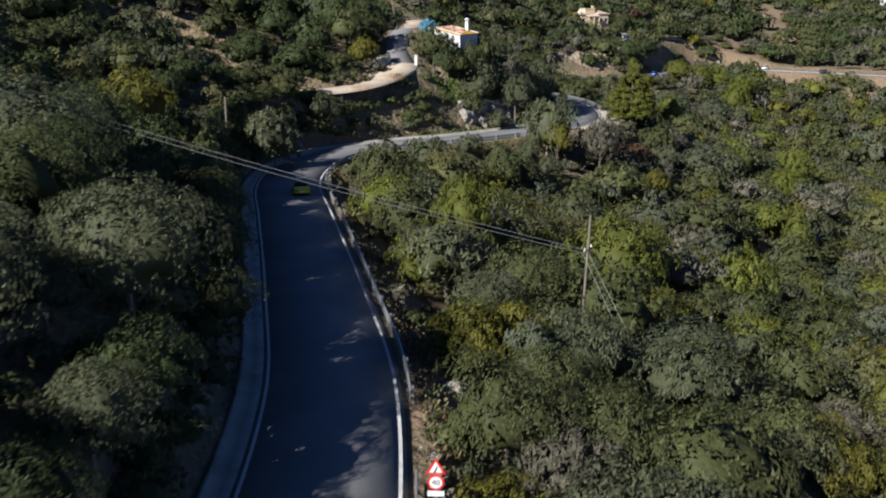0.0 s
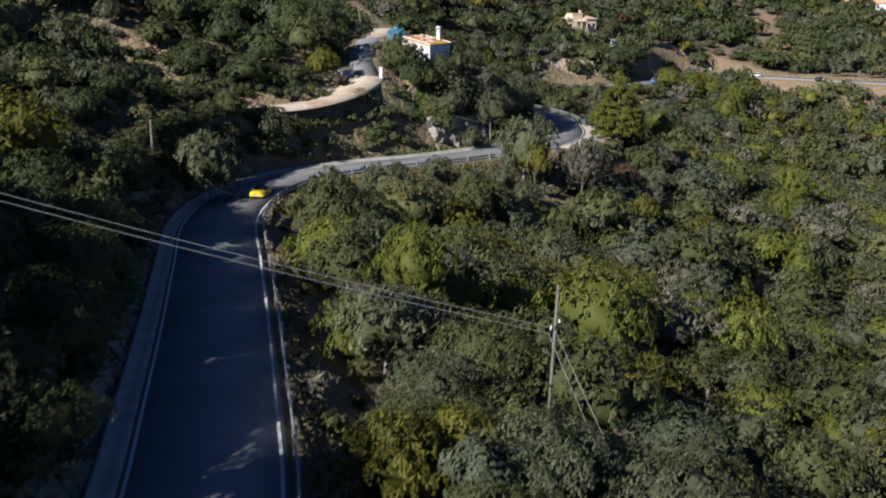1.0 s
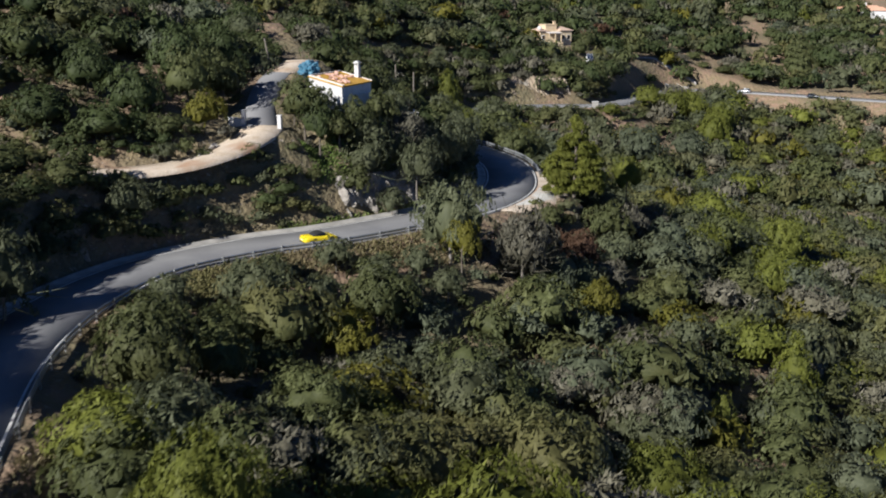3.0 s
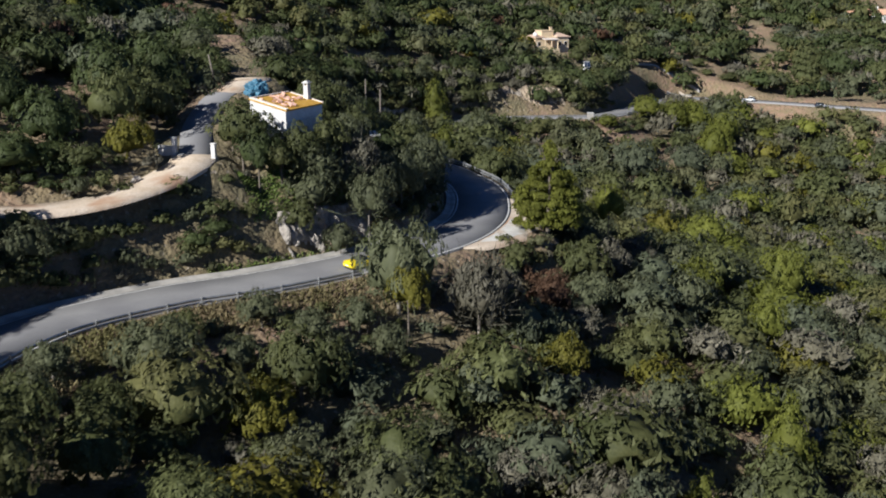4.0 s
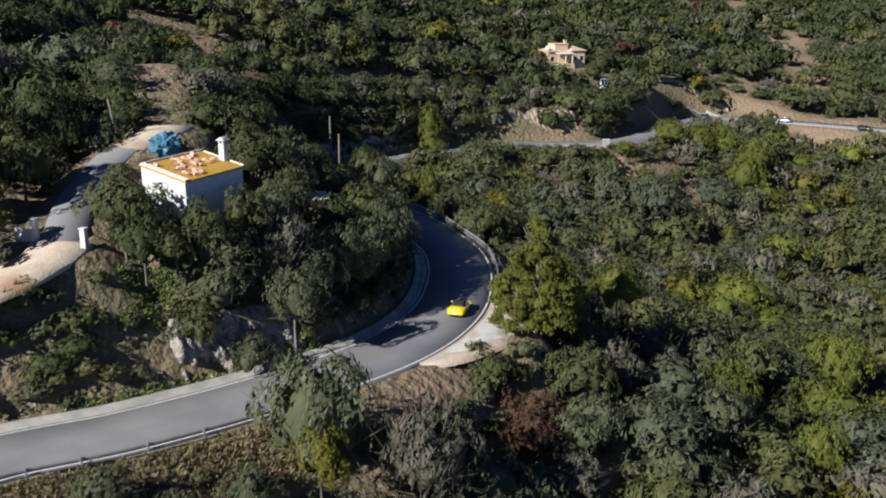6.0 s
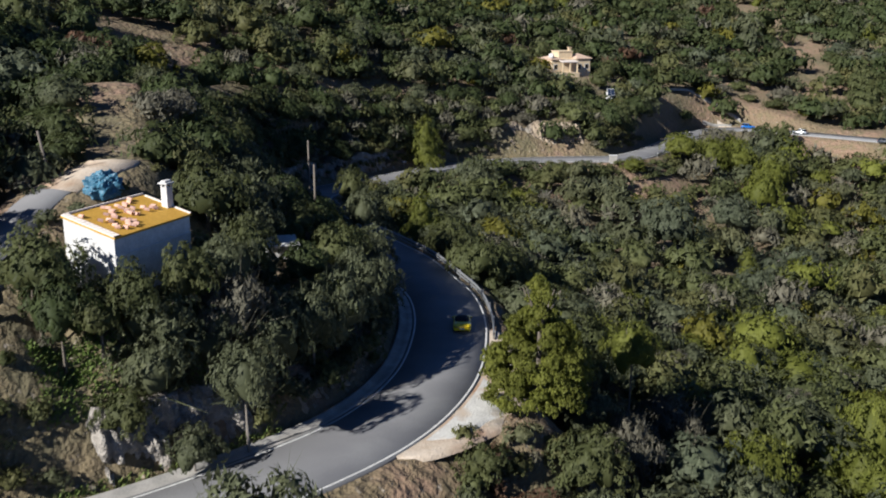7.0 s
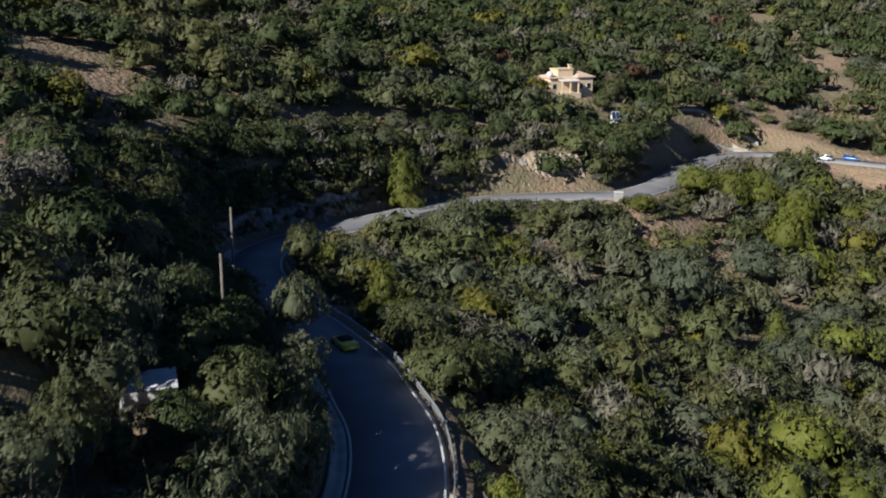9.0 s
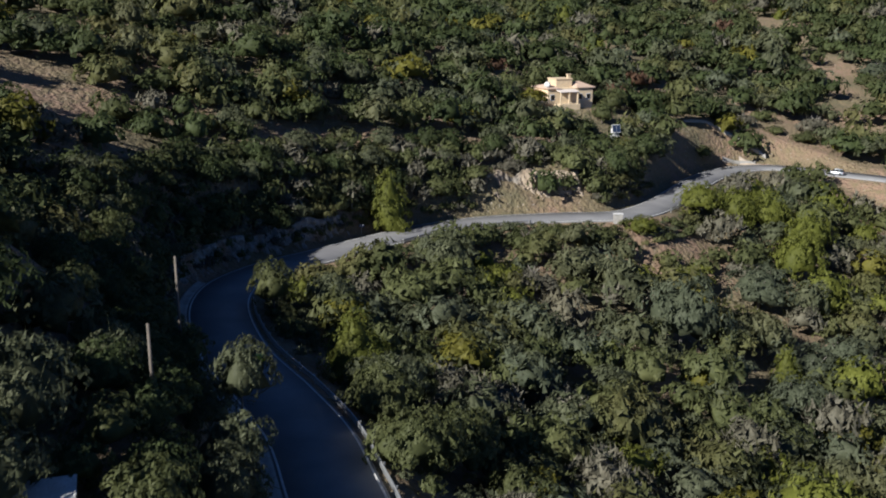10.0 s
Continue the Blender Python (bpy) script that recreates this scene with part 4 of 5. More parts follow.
def grass(name, s0, s1, d0, d1, count, material, label, tall=0.45):
    g = np.random.default_rng(int(s0 * 7 + abs(d0) * 3))
    V, T = [], []
    for _ in range(count):
        x, y, _z = on_road(g.uniform(s0, s1), g.uniform(d0, d1))
        z = ground_z(x, y)
        a, h, w = g.uniform(0, 6.283), tall * g.uniform(0.5, 1.3), g.uniform(0.04, 0.10)
        ca, sa = math.cos(a), math.sin(a)
        lx, ly = g.normal(0, 0.2, 2)
        V += [(x - ca * w * 0.5, y - sa * w * 0.5, z - 0.05), (x + ca * w * 0.5, y + sa * w * 0.5, z - 0.05), (x + ca * w + lx, y + sa * w + ly, z + h), (x - ca * w + lx, y - sa * w + ly, z + h * 0.9)]
        T += [g.uniform(0, 1)] * 4
    tagged(new(name, mesh_from(name, V, np.arange(len(V)).reshape(-1, 4), [material], False, T)), label, "grass", kind="stuff")


grass("verge_grass", 150, 212, 4.7, 10.0, 9000, GRASS, "dry yellow-green grass on the sloping verge")
grass("roadside_grass", S_ROCK - 12, S_ROCK + 14, -6.3, -5.5, 700, GREEN_GRASS, "short green grass beside the concrete gutter", 0.3)
grass("terrace_grass", S_ROCK - 4, S_ROCK + 14, -13.0, -8.6, 6000, GREEN_GRASS, "fresh green grass on the terrace above the rock", 0.3)
grass("lower_verge_grass", 42, 130, 4.9, 6.6, 2600, GRASS, "dry grass along the guard rail", 0.35)

# lay-by of gravel and pale chippings at the outside of the bend
def lay_by(name, s0, s1, o0, wide, up, material, label, seed):
    s = np.arange(s0, s1 + 0.01, 0.6)
    V = []
    for q in s:
        k = (q - s0) / (s1 - s0)
        w = wide * math.sin(math.pi * k) ** 0.6 * (1 + 0.22 * noise.noise(Vector((q * 0.5, seed, 0)))) + 0.05
        for o, dz in ((o0, up), (o0 + w * 0.5, up - 0.03), (o0 + w, up - 0.06), (o0 + w + 0.3, up - 0.5)):
            V.append(on_road(q, o, dz))
    i = np.arange(len(V)).reshape(-1, 4)
    f = np.stack([i[:-1, :-1], i[:-1, 1:], i[1:, 1:], i[1:, :-1]], -1).reshape(-1, 4)
    tagged(new(name, mesh_from(name, V, f, [material], True)), label, "lay-by", kind="structure")


S_PAD = station_at(26, 180)
lay_by("lay_by", S_PAD - 12, S_PAD + 15, HALF - 0.02, 4.8, -0.015, GRAVEL, "sandy gravel lay-by at the outside of the bend", 1)
lay_by("chippings", S_PAD - 9, S_PAD + 3, HALF + 0.3, 3.0, 0.01, PALE_GRAVEL, "pale grey chippings spread over the lay-by", 5)

# ---- the white cottage ----
def cottage():
    h = thing("cottage", (3.04, 169.94, 9.6), "small whitewashed cottage with a flat ochre roof and loose tiles", "house", turn=67.3)
    L, W, lo, hi = 8.85, 4.95, 5.45, 6.60
    bm = bmesh.new()
    a = [bm.verts.new(v) for v in ((0.12, 0.1, -1.2), (L - 0.1, 0.1, -1.2), (L - 0.1, W, -1.2), (0.12, W, -1.2), (0.12, 0.1, lo - 0.15), (L - 0.1, 0.1, lo - 0.15), (L - 0.1, W, hi - 0.15), (0.12, W, hi - 0.15))]
    for f in ((0, 1, 5, 4), (1, 2, 6, 5), (2, 3, 7, 6), (3, 0, 4, 7), (4, 5, 6, 7), (3, 2, 1, 0)):
        bm.faces.new([a[i] for i in f])
    part("wall", bm, WHITEWASH, h)
    slope = math.degrees(math.atan2(hi - lo, W))
    part("roof", box((L, W / math.cos(radians(slope)) + 0.2, 0.18), (L / 2, W / 2, (lo + hi) / 2), 0.03, (slope, 0, 0)), OCHRE_ROOF, h, "ochre sprayed roof")
    up = pose(0, 0, lo, slope)

    def half_tile(length, r=0.13):
        bm = bmesh.new()
        rings = []
        for y, k in ((0, 1.0), (length, 0.86)):
            rings.append([bm.verts.new((math.cos(t) * r * k * s, y, math.sin(t) * r * k * s)) for s in (1.0, 0.84) for t in np.linspace(0, math.pi, 7)])
        for i in range(6):
            for o in (0, 7):
                bm.faces.new((rings[0][o + i], rings[0][o + i + 1], rings[1][o + i + 1], rings[1][o + i]))
            bm.faces.new((rings[0][i], rings[0][7 + i], rings[0][8 + i], rings[0][i + 1]))
        return bm

    def tile_mesh(name, mat):
        me = bpy.data.meshes.new(name)
        b2 = half_tile(0.45)
        b2.to_mesh(me)
        b2.free()
        me.materials.append(mat)
        return me

    pale, red = tile_mesh("verge_tile", PALE_TILE), tile_mesh("loose_tile", worn("pink_clay_tile", (0.66, 0.40, 0.30), (0.74, 0.50, 0.40), 2.0, 0.8, fine=9))
    for x in (0.05, 0.27, 0.49, L - 0.1):
        for i in range(13 if x < 1 else 12):
            o = new("verge_tile", pale)
            o.parent = h
            o.matrix_local = up @ pose(x, -0.05 + i * 0.39, 0.1)
    for i in range(19):
        o = new("ridge_tile", pale)
        o.parent = h
        o.matrix_local = up @ pose(0.2 + i * 0.46, W / math.cos(radians(slope)), 0.1, 0, 0, -90)
    g = random.Random(5)
    for i in range(44):
        cx, cy = g.choice(((1.9, 1.6), (2.7, 2.4), (1.6, 2.9), (2.9, 3.6), (4.4, 3.7), (3.0, 1.3), (5.8, 3.3), (5.0, 2.4), (6.6, 2.6), (3.8, 2.9)))
        o = new("loose_tile", red)
        o.parent = h
        o.matrix_local = up @ pose(min(8.0, max(1.0, cx + g.gauss(0, 0.6))), min(4.6, max(0.5, cy + g.gauss(0, 0.5))), 0.12 + g.uniform(0, 0.07), g.uniform(-12, 12), g.uniform(-15, 15), g.uniform(0, 60)) @ Matrix.Diagonal((1.25, 0.9, 1.7, 1))
    ch = part("chimney", box((0.72, 0.62, 2.4), (8.45, 2.0, lo + 1.0), 0.03), WHITEWASH, h)
    part("chimney_cap", box((1.0, 0.9, 0.14), (8.45, 2.0, lo + 2.52), 0.04), WHITEWASH, ch)
    for dx, dy in ((-0.28, -0.22), (0.28, -0.22), (-0.28, 0.22), (0.28, 0.22)):
        part("chimney_leg", box((0.16, 0.16, 0.34), (8.45 + dx, 2.0 + dy, lo + 2.28), 0.01), WHITEWASH, ch)
    part("chimney_gable", box((0.8, 0.5, 0.18), (8.45, 2.0, lo + 2.66), 0.08), WHITEWASH, ch)
    part("ledge", box((L - 0.3, 0.12, 0.16), (L / 2, 0.05, lo - 1.5), 0.03), WHITEWASH, h, "whitewashed ledge along the shaded wall")


cottage()


def tarp():
    bm = bmesh.new()
    bmesh.ops.create_icosphere(bm, subdivisions=5, radius=1.0)
    for v in bm.verts:
        n = noise.fractal(v.co * 2.2, 1.0, 2.0, 5) + 0.5 * abs(noise.noise(v.co * 5.0))
        v.co = Vector((v.co.x * 1.5, v.co.y * 1.3, max(v.co.z, -0.7) * 1.3)) * (1 + 0.30 * n)
    ob = part("tarpaulin", bm, TARP)
    ob.matrix_world = pose(-2.9, 184.2, ground_z(-2.9, 184.2) + 0.8, 0, 0, 40)
    tagged(ob, "crumpled blue tarpaulin over a heap behind the cottage", "tarpaulin")


tarp()


def shed():
    h = thing("white_shed", (10.6, 192.0, ground_z(10.6, 192) - 0.2), "small white-painted open shed among olive trees", "shed", turn=20)
    part("roof", box((4.0, 3.0, 0.1), (0, 0, 2.5), 0.02, (6, 0, 0)), WHITEWASH, h)
    part("back_wall", box((3.8, 0.12, 2.5), (0, 1.35, 1.2), 0.01), WHITEWASH, h)
    for x in (-1.8, 1.8):
        part("post", box((0.14, 0.14, 2.4), (x, -1.3, 1.15), 0.01), WHITEWASH, h)
    part("side_panel", box((0.1, 1.6, 1.0), (-1.8, 0.4, 0.6), 0.01), WHITEWASH, h)


shed()

# ---- guard rails ----
POST = bpy.data.meshes.new("post")
_bm = box((0.1, 0.14, 1.15), (0, 0, 0.3), 0.01)
_bm.to_mesh(POST)
_bm.free()
POST.materials.append(STEEL)


def guard_rail(s0, s1, off=4.45, skirt=True):
    at = on_road(s0, off)
    g = thing("guard_rail", tuple(at), "galvanised steel guard rail on posts along the road edge", "guard rail", "guard rails")

    def strip(name, profile):
        s = np.arange(s0, s1, 0.8)
        k = len(profile)
        v = np.stack([on_road(s, o, h) for o, h in profile], 1).reshape(-1, 3) - at
        i = np.arange(len(s) * k).reshape(len(s), k)
        j = np.roll(i, -1, 1)
        f = np.stack([i[:-1], j[:-1], j[1:], i[1:]], -1).reshape(-1, 4)
        ob = new(name, mesh_from(name, v, f, [STEEL], True))
        ob.parent = g
        return ob

    strip("beam", ((off - 0.02, 0.44), (off - 0.10, 0.50), (off - 0.10, 0.55), (off - 0.02, 0.60), (off - 0.10, 0.65), (off - 0.10, 0.70), (off - 0.02, 0.76), (off + 0.02, 0.75), (off + 0.02, 0.45)))
    if skirt:
        strip("skirt_beam", ((off - 0.06, 0.08), (off - 0.06, 0.32), (off - 0.02, 0.32), (off - 0.02, 0.08)))
    for s in np.arange(s0 + 0.4, s1 - 0.5, 4.0):
        o = new("post", POST)
        o.parent = g
        p = on_road(s, off + 0.1) - at
        d = on_road(s + 0.5, off) - on_road(s - 0.5, off)
        o.location, o.rotation_euler = p, (0, 0, math.atan2(d[1], d[0]))


guard_rail(40, 72)
guard_rail(80, 128)
guard_rail(131, station_at(14.5, 160) - 4)
guard_rail(station_at(27, 192), station_at(4, 262))
guard_rail(station_at(20, 304), station_at(46, 323))
guard_rail(station_at(72, 337), station_at(81, 352))

# ---- poles and wires ----
def pole(x, y, top, lean=(0, 0), arm=True, r=0.13, arm_z=1.9, label="weathered wooden power pole with a short crossarm", arm_turn=0.0):
    z = ground_z(x - lean[0], y - lean[1]) - 0.3
    p = thing("power_pole", (x - lean[0], y - lean[1], z), label, "power pole", "power poles")
    part("shaft", rod((0, 0, 0), (lean[0], lean[1], top - z), r * 1.3, r * 0.85, 10), WEATHERED, p, smooth=True)
    if arm:
        k = 1 - arm_z / (top - z)
        c = Vector((lean[0] * k, lean[1] * k, top - z - arm_z))
        part("crossarm", box((1.5, 0.12, 0.12), c, 0.01, (0, 0, arm_turn)), WEATHERED, p)
        for o in (-0.65, 0.65):
            q = c + Vector((o * math.cos(radians(arm_turn)), o * math.sin(radians(arm_turn)), 0.06))
            part("insulator", rod(q, q + Vector((0, 0, 0.2)), 0.06, 0.04, 8), SIGN_WHITE, p)
    return p


def wire(a, b, sag, r=0.017):
    a, b = Vector(a), Vector(b)
    cu = bpy.data.curves.new("power_line", "CURVE")
    cu.dimensions, cu.bevel_depth, cu.bevel_resolution = "3D", r, 1
    sp = cu.splines.new("POLY")
    sp.points.add(24)
    for i, pt in enumerate(sp.points):
        t = i / 24
        q = a.lerp(b, t)
        pt.co = (q.x, q.y, q.z - sag * 4 * t * (1 - t), 1)
    cu.materials.append(WIRE)
    tagged(new("power_line", cu), "thin grey overhead wire strung between poles", "power line", "power lines")


pole(11.2, 70.0, 5.6, (0.6, 0.9), arm_turn=60, arm_z=2.6, r=0.10)
pole(25.2, 84.1, -7.3, (0.25, 0.1), arm=False, r=0.15, label="short weathered grey wooden pole in the scrub")
pole(8.3, 226.2, 14.0, arm=False)
pole(11.9, 208.0, 14.0, arm=False)
pole(-27.0, 118.0, 9.6, arm=False)
pole(-9.7, 187.3, 20.5, (-0.8, 0), arm=False)
pole(-50.0, 58.0, 25.6, arm_turn=60)
pole(16.2, 57.0, -6.6, arm_turn=10, arm_z=1.4)
for o in (-0.45, 0.45):
    wire((10.7 + o * 0.5, 68.8 + o, 3.1), (-50 + o * 0.5, 58 + o, 24.0), 0.9)
    wire((10.7 + o * 0.5, 68.8 + o, 3.1), (16.2 + o, 57, -7.9), 0.2)

# ---- signs ----
def text_part(name, body, size, at, turn, material, parent):
    cu = bpy.data.curves.new(name, "FONT")
    cu.body, cu.size, cu.align_x, cu.align_y, cu.extrude = body, size, "CENTER", "CENTER", 0.003
    cu.materials.append(material)
    o = new(name, cu)
    o.parent = parent
    o.matrix_local = pose(*at, *turn)
    return o


def road_sign(x, y):
    z = ground_z(x, y)
    p = thing("road_sign", (x, y, z), "red and white bend warning above a 40 speed limit sign", "road sign", turn=-3)
    part("post", rod((0, 0, -0.3), (0, 0, 3.25), 0.04, 0.04, 10), STEEL, p, smooth=True)

    def tri(r, yy, zc, mat, name, parent):
        bm = bmesh.new()
        f = bm.faces.new([bm.verts.new((math.sin(a) * r, yy, zc + math.cos(a) * r)) for a in (0, 2.094, 4.189)])
        e = bmesh.ops.extrude_face_region(bm, geom=[f])
        bmesh.ops.translate(bm, vec=(0, 0.015, 0), verts=[v for v in e["geom"] if isinstance(v, bmesh.types.BMVert)])
        return part(name, bm, mat, parent)

    def disc(r, yy, zc, mat, name, parent):
        return part(name, rod((0, yy, zc), (0, yy + 0.015, zc), r, r, 32), mat, parent)

    t = tri(0.50, -0.06, 2.80, SIGN_RED, "warning_triangle", p)
    tri(0.33, -0.068, 2.80, SIGN_WHITE, "triangle_face", t)
    part("bend_symbol", box((0.06, 0.01, 0.16), (0.03, -0.075, 2.83), 0, (0, 14, 0), box((0.06, 0.01, 0.14), (-0.03, -0.075, 2.70), 0, (0, 14, 0))), SIGN_BLACK, t)
    d = disc(0.36, -0.06, 2.16, SIGN_RED, "speed_disc", p)
    disc(0.27, -0.068, 2.16, SIGN_WHITE, "disc_face", d)
    text_part("speed_digits", "40", 0.36, (0, -0.078, 2.16), (90, 0, 0), SIGN_BLACK, d)
    part("lower_plate", box((0.72, 0.02, 0.24), (0, -0.06, 1.64), 0.005), SIGN_WHITE, p)


road_sign(-0.3, 36.2)


def chevron_sign(s, off, turn, up=1.0):
    q = on_road(s, off)
    p = thing("chevron_sign", (q[0], q[1], max(q[2], ground_z(q[0], q[1]))), "small white chevron bend marker on a post", "road sign", "chevron signs", turn)
    part("post", rod((0, 0, -0.3), (0, 0, up + 0.5), 0.03, 0.03, 8), STEEL, p)
    pl = part("panel", box((1.0, 0.03, 0.5), (0, -0.04, up + 0.35), 0.01), plain("sign_blue", (0.03, 0.05, 0.10), 0.4), p)
    for o in (-0.2, 0.2):
        part("chevron", box((0.07, 0.01, 0.28), (o, -0.062, up + 0.44), 0, (0, 40, 0), box((0.07, 0.01, 0.28), (o, -0.062, up + 0.26), 0, (0, -40, 0))), SIGN_WHITE, pl)


chevron_sign(station_at(-19, 127), -6.3, 10)
chevron_sign(station_at(3, 275), -6.4, 0)
chevron_sign(station_at(11, 294), -6.4, 0)
chevron_sign(station_at(20, 305), -6.0, 0)
chevron_sign(station_at(78, 345), 5.0, 10)


def notice_box():
    q = on_road(station_at(62, 328), 5.3)
    b = thing("roadside_cabinet", (q[0], q[1], q[2] - 0.3), "pale concrete roadside cabinet beside the far road", "cabinet")
    part("cabinet_body", box((1.7, 0.8, 1.9), (0, 0, 0.95), 0.03), CONCRETE, b)
    part("cabinet_lid", box((1.9, 1.0, 0.14), (0, 0, 1.97), 0.02), WHITEWASH, b)


notice_box()


def culvert():
    b = thing("culvert_headwall", (19.7, 189.3, -1.0), "pale concrete culvert headwall beside the gutter", "culvert", turn=75)
    part("headwall", box((5.0, 0.4, 1.9), (0, 0, 0.9), 0.06, (-18, 0, 0)), CONCRETE, b)


culvert()

# boulders beside the road
def boulder(x, y, r, seed, material=ROCK):
    bm = bmesh.new()
    bmesh.ops.create_icosphere(bm, subdivisions=2, radius=r)
    for v in bm.verts:
        n = noise.cell(v.co * (1.6 / r) + Vector((seed, 0, 0)))
        v.co *= 0.8 + 0.35 * n
        v.co.z *= 0.7
    ob = part("boulder", bm, material)
    ob.matrix_world = pose(x, y, ground_z(x, y) + r * 0.2, 0, 0, seed * 50)
    tagged(ob, "rough pale limestone boulder lying on the verge", "boulder", "boulders")


for i, (x, y, r) in enumerate(((0.6, 53.5, 0.8), (1.9, 52.6, 0.9), (1.2, 54.6, 0.6), (-0.2, 40.5, 0.5), (0.3, 39.4, 0.4), (-0.4, 42.3, 0.35), (33.5, 190.5, 0.7), (34.3, 193.0, 0.6), (-12.0, 160.0, 0.8), (-12.8, 157.5, 0.7), (-11.8, 155.0, 0.6))):
    boulder(x, y, r, i)

VILLA_TILE = worn("faded_clay_tile", (0.50, 0.36, 0.27), (0.58, 0.44, 0.34), 1.5, 0.85, fine=7)

# ---- far side: the cream house, the solar stand, low walls ----
def far_house():
    base = ground_z(59.5, 388) - 0.3
    h = thing("villa", (58.6, 390.5, base), "cream rendered villa with terracotta roofs and a chimney", "house", turn=24)
    z0 = 14.6 - base
    part("wall", box((13.0, 8.0, z0 + 1.5), (0, 0, (z0 - 1.5) / 2), 0.05), CREAM, h)
    part("terrace_wall", box((4.2, 5.6, z0 + 0.2), (-7.6, -0.6, z0 / 2 - 1.2), 0.05), CREAM, h)
    part("terrace_roof", box((4.8, 6.2, 0.22), (-7.7, -0.6, z0 - 1.0), 0.04, (5, 0, 0)), ROOF_TILE, h, "reddish tiled terrace roof")
    part("upper_wall", box((4.6, 4.4, 2.3), (-0.6, 0.6, z0 + 0.9), 0.04), CREAM, h)
    part("parapet", box((4.9, 4.7, 0.25), (-0.6, 0.6, z0 + 2.1), 0.04), CREAM, h)

    def lean_roof(name, cx, cy, w, d, zz, hh, mat, label):
        """A low hipped tile roof with a thick eave."""
        bm = bmesh.new()
        a = [bm.verts.new((cx + x * w / 2, cy + y * d / 2, zz + k)) for k in (0, 0.18) for x, y in ((-1, -1), (1, -1), (1, 1), (-1, 1))]
        b = [bm.verts.new((cx + x * max(w - d, 0.6) / 2, cy, zz + 0.18 + hh)) for x in (-1, 1)]
        for f in ((a[3], a[2], a[1], a[0]), (a[0], a[1], a[5], a[4]), (a[1], a[2], a[6], a[5]), (a[2], a[3], a[7], a[6]), (a[3], a[0], a[4], a[7]), (a[4], a[5], b[1], b[0]), (a[6], a[7], b[0], b[1]), (a[5], a[6], b[1]), (a[7], a[4], b[0])):
            bm.faces.new(f)
        part(name, bm, mat, h, label)

    lean_roof("roof", 4.3, 0, 5.4, 8.8, z0, 1.2, VILLA_TILE, "faded terracotta tile roof")
    lean_roof("side_roof", -4.9, 0, 4.0, 8.8, z0 - 0.1, 0.8, VILLA_TILE, "faded terracotta tile roof")
    part("chimney", box((0.9, 0.7, 1.9), (1.3, -0.4, z0 + 2.2), 0.05), CREAM, h)
    part("chimney_cap", box((1.2, 1.0, 0.16), (1.3, -0.4, z0 + 3.2), 0.04), CREAM, h)
    for x in (-8.6, -5.2, 2.8, 5.2):
        w = part("window", box((1.0, 0.1, 1.3), (x, -4.04 if x > -6 else -3.45, z0 - 2.2), 0.01), DARK_GLASS, h)
        part("window_frame", box((1.3, 0.06, 1.6), (x, -4.02 if x > -6 else -3.43, z0 - 2.2), 0.02), WHITEWASH, w)
    for y in (-2.0, 1.8):
        for zz in (1.5, 4.4):
            part("window", box((0.1, 1.1, 1.4), (6.53, y, z0 - zz), 0.01), DARK_GLASS, h)
    part("porch_roof", box((5.4, 2.8, 0.18), (-1.6, -5.2, z0 - 0.5), 0.03, (9, 0, 0)), PALE_TILE, h, "pale sloping porch roof")
    for x in (-4.0, -1.6, 0.8):
        part("porch_post", box((0.35, 0.35, 3.2), (x, -6.3, z0 - 2.3), 0.03), CREAM, h)
    part("porch_floor", box((5.8, 3.0, 2.6), (-1.6, -5.4, z0 - 5.0), 0.04), CREAM, h)
    d = part("satellite_dish", rod((-6.2, -3.0, z0 + 1.0), (-6.35, -3.3, z0 + 1.1), 0.8, 0.55, 20), WHITEWASH, h)
    part("dish_arm", rod((-6.2, -3.0, z0 - 1.0), (-6.2, -3.0, z0 + 1.0), 0.05), STEEL, d)


def white_house():
    """A long white bungalow far up the valley side."""
    z = ground_z(214, 492)
    h = thing("bungalow", (215, 494, z), "long white bungalow with a red tiled roof far off", "house", turn=-14)
    part("wall", box((20.0, 8.0, 5.2), (0, 0, 2.0), 0.05), WHITEWASH, h)
    part("wing_wall", box((7.0, 6.0, 4.6), (7.5, -6.0, 1.7), 0.05), WHITEWASH, h)
    for name, cx, cy, w, d, zz in (("roof", 0, 0, 21.0, 9.0, 4.6), ("wing_roof", 7.5, -6.0, 7.8, 7.0, 4.0)):
        bm = bmesh.new()
        a = [bm.verts.new((cx + x * w / 2, cy + y * d / 2, zz)) for x, y in ((-1, -1), (1, -1), (1, 1), (-1, 1))]
        b = [bm.verts.new((cx + x * (w - d * 0.6) / 2, cy, zz + 1.7)) for x in (-1, 1)]
        for f in ((a[3], a[2], a[1], a[0]), (a[0], a[1], b[1], b[0]), (a[2], a[3], b[0], b[1]), (a[1], a[2], b[1]), (a[3], a[0], b[0])):
            bm.faces.new(f)
        part(name, bm, ROOF_TILE, h, "red clay tile roof")
    part("chimney", box((0.9, 0.9, 2.0), (3.0, 0.5, 6.4), 0.05), WHITEWASH, h)
    for x in (-7.5, -4.0, -0.5):
        part("window", box((1.6, 0.1, 1.5), (x, -4.03, 2.6), 0.01), DARK_GLASS, h)
    part("veranda", box((9.0, 2.2, 0.2), (-4.0, -5.0, 3.9), 0.03), ROOF_TILE, h)
    for x in (-8.2, -4.0, 0.2):
        part("veranda_post", box((0.35, 0.35, 4.2), (x, -5.9, 1.8), 0.03), WHITEWASH, h)


white_house()
far_house()


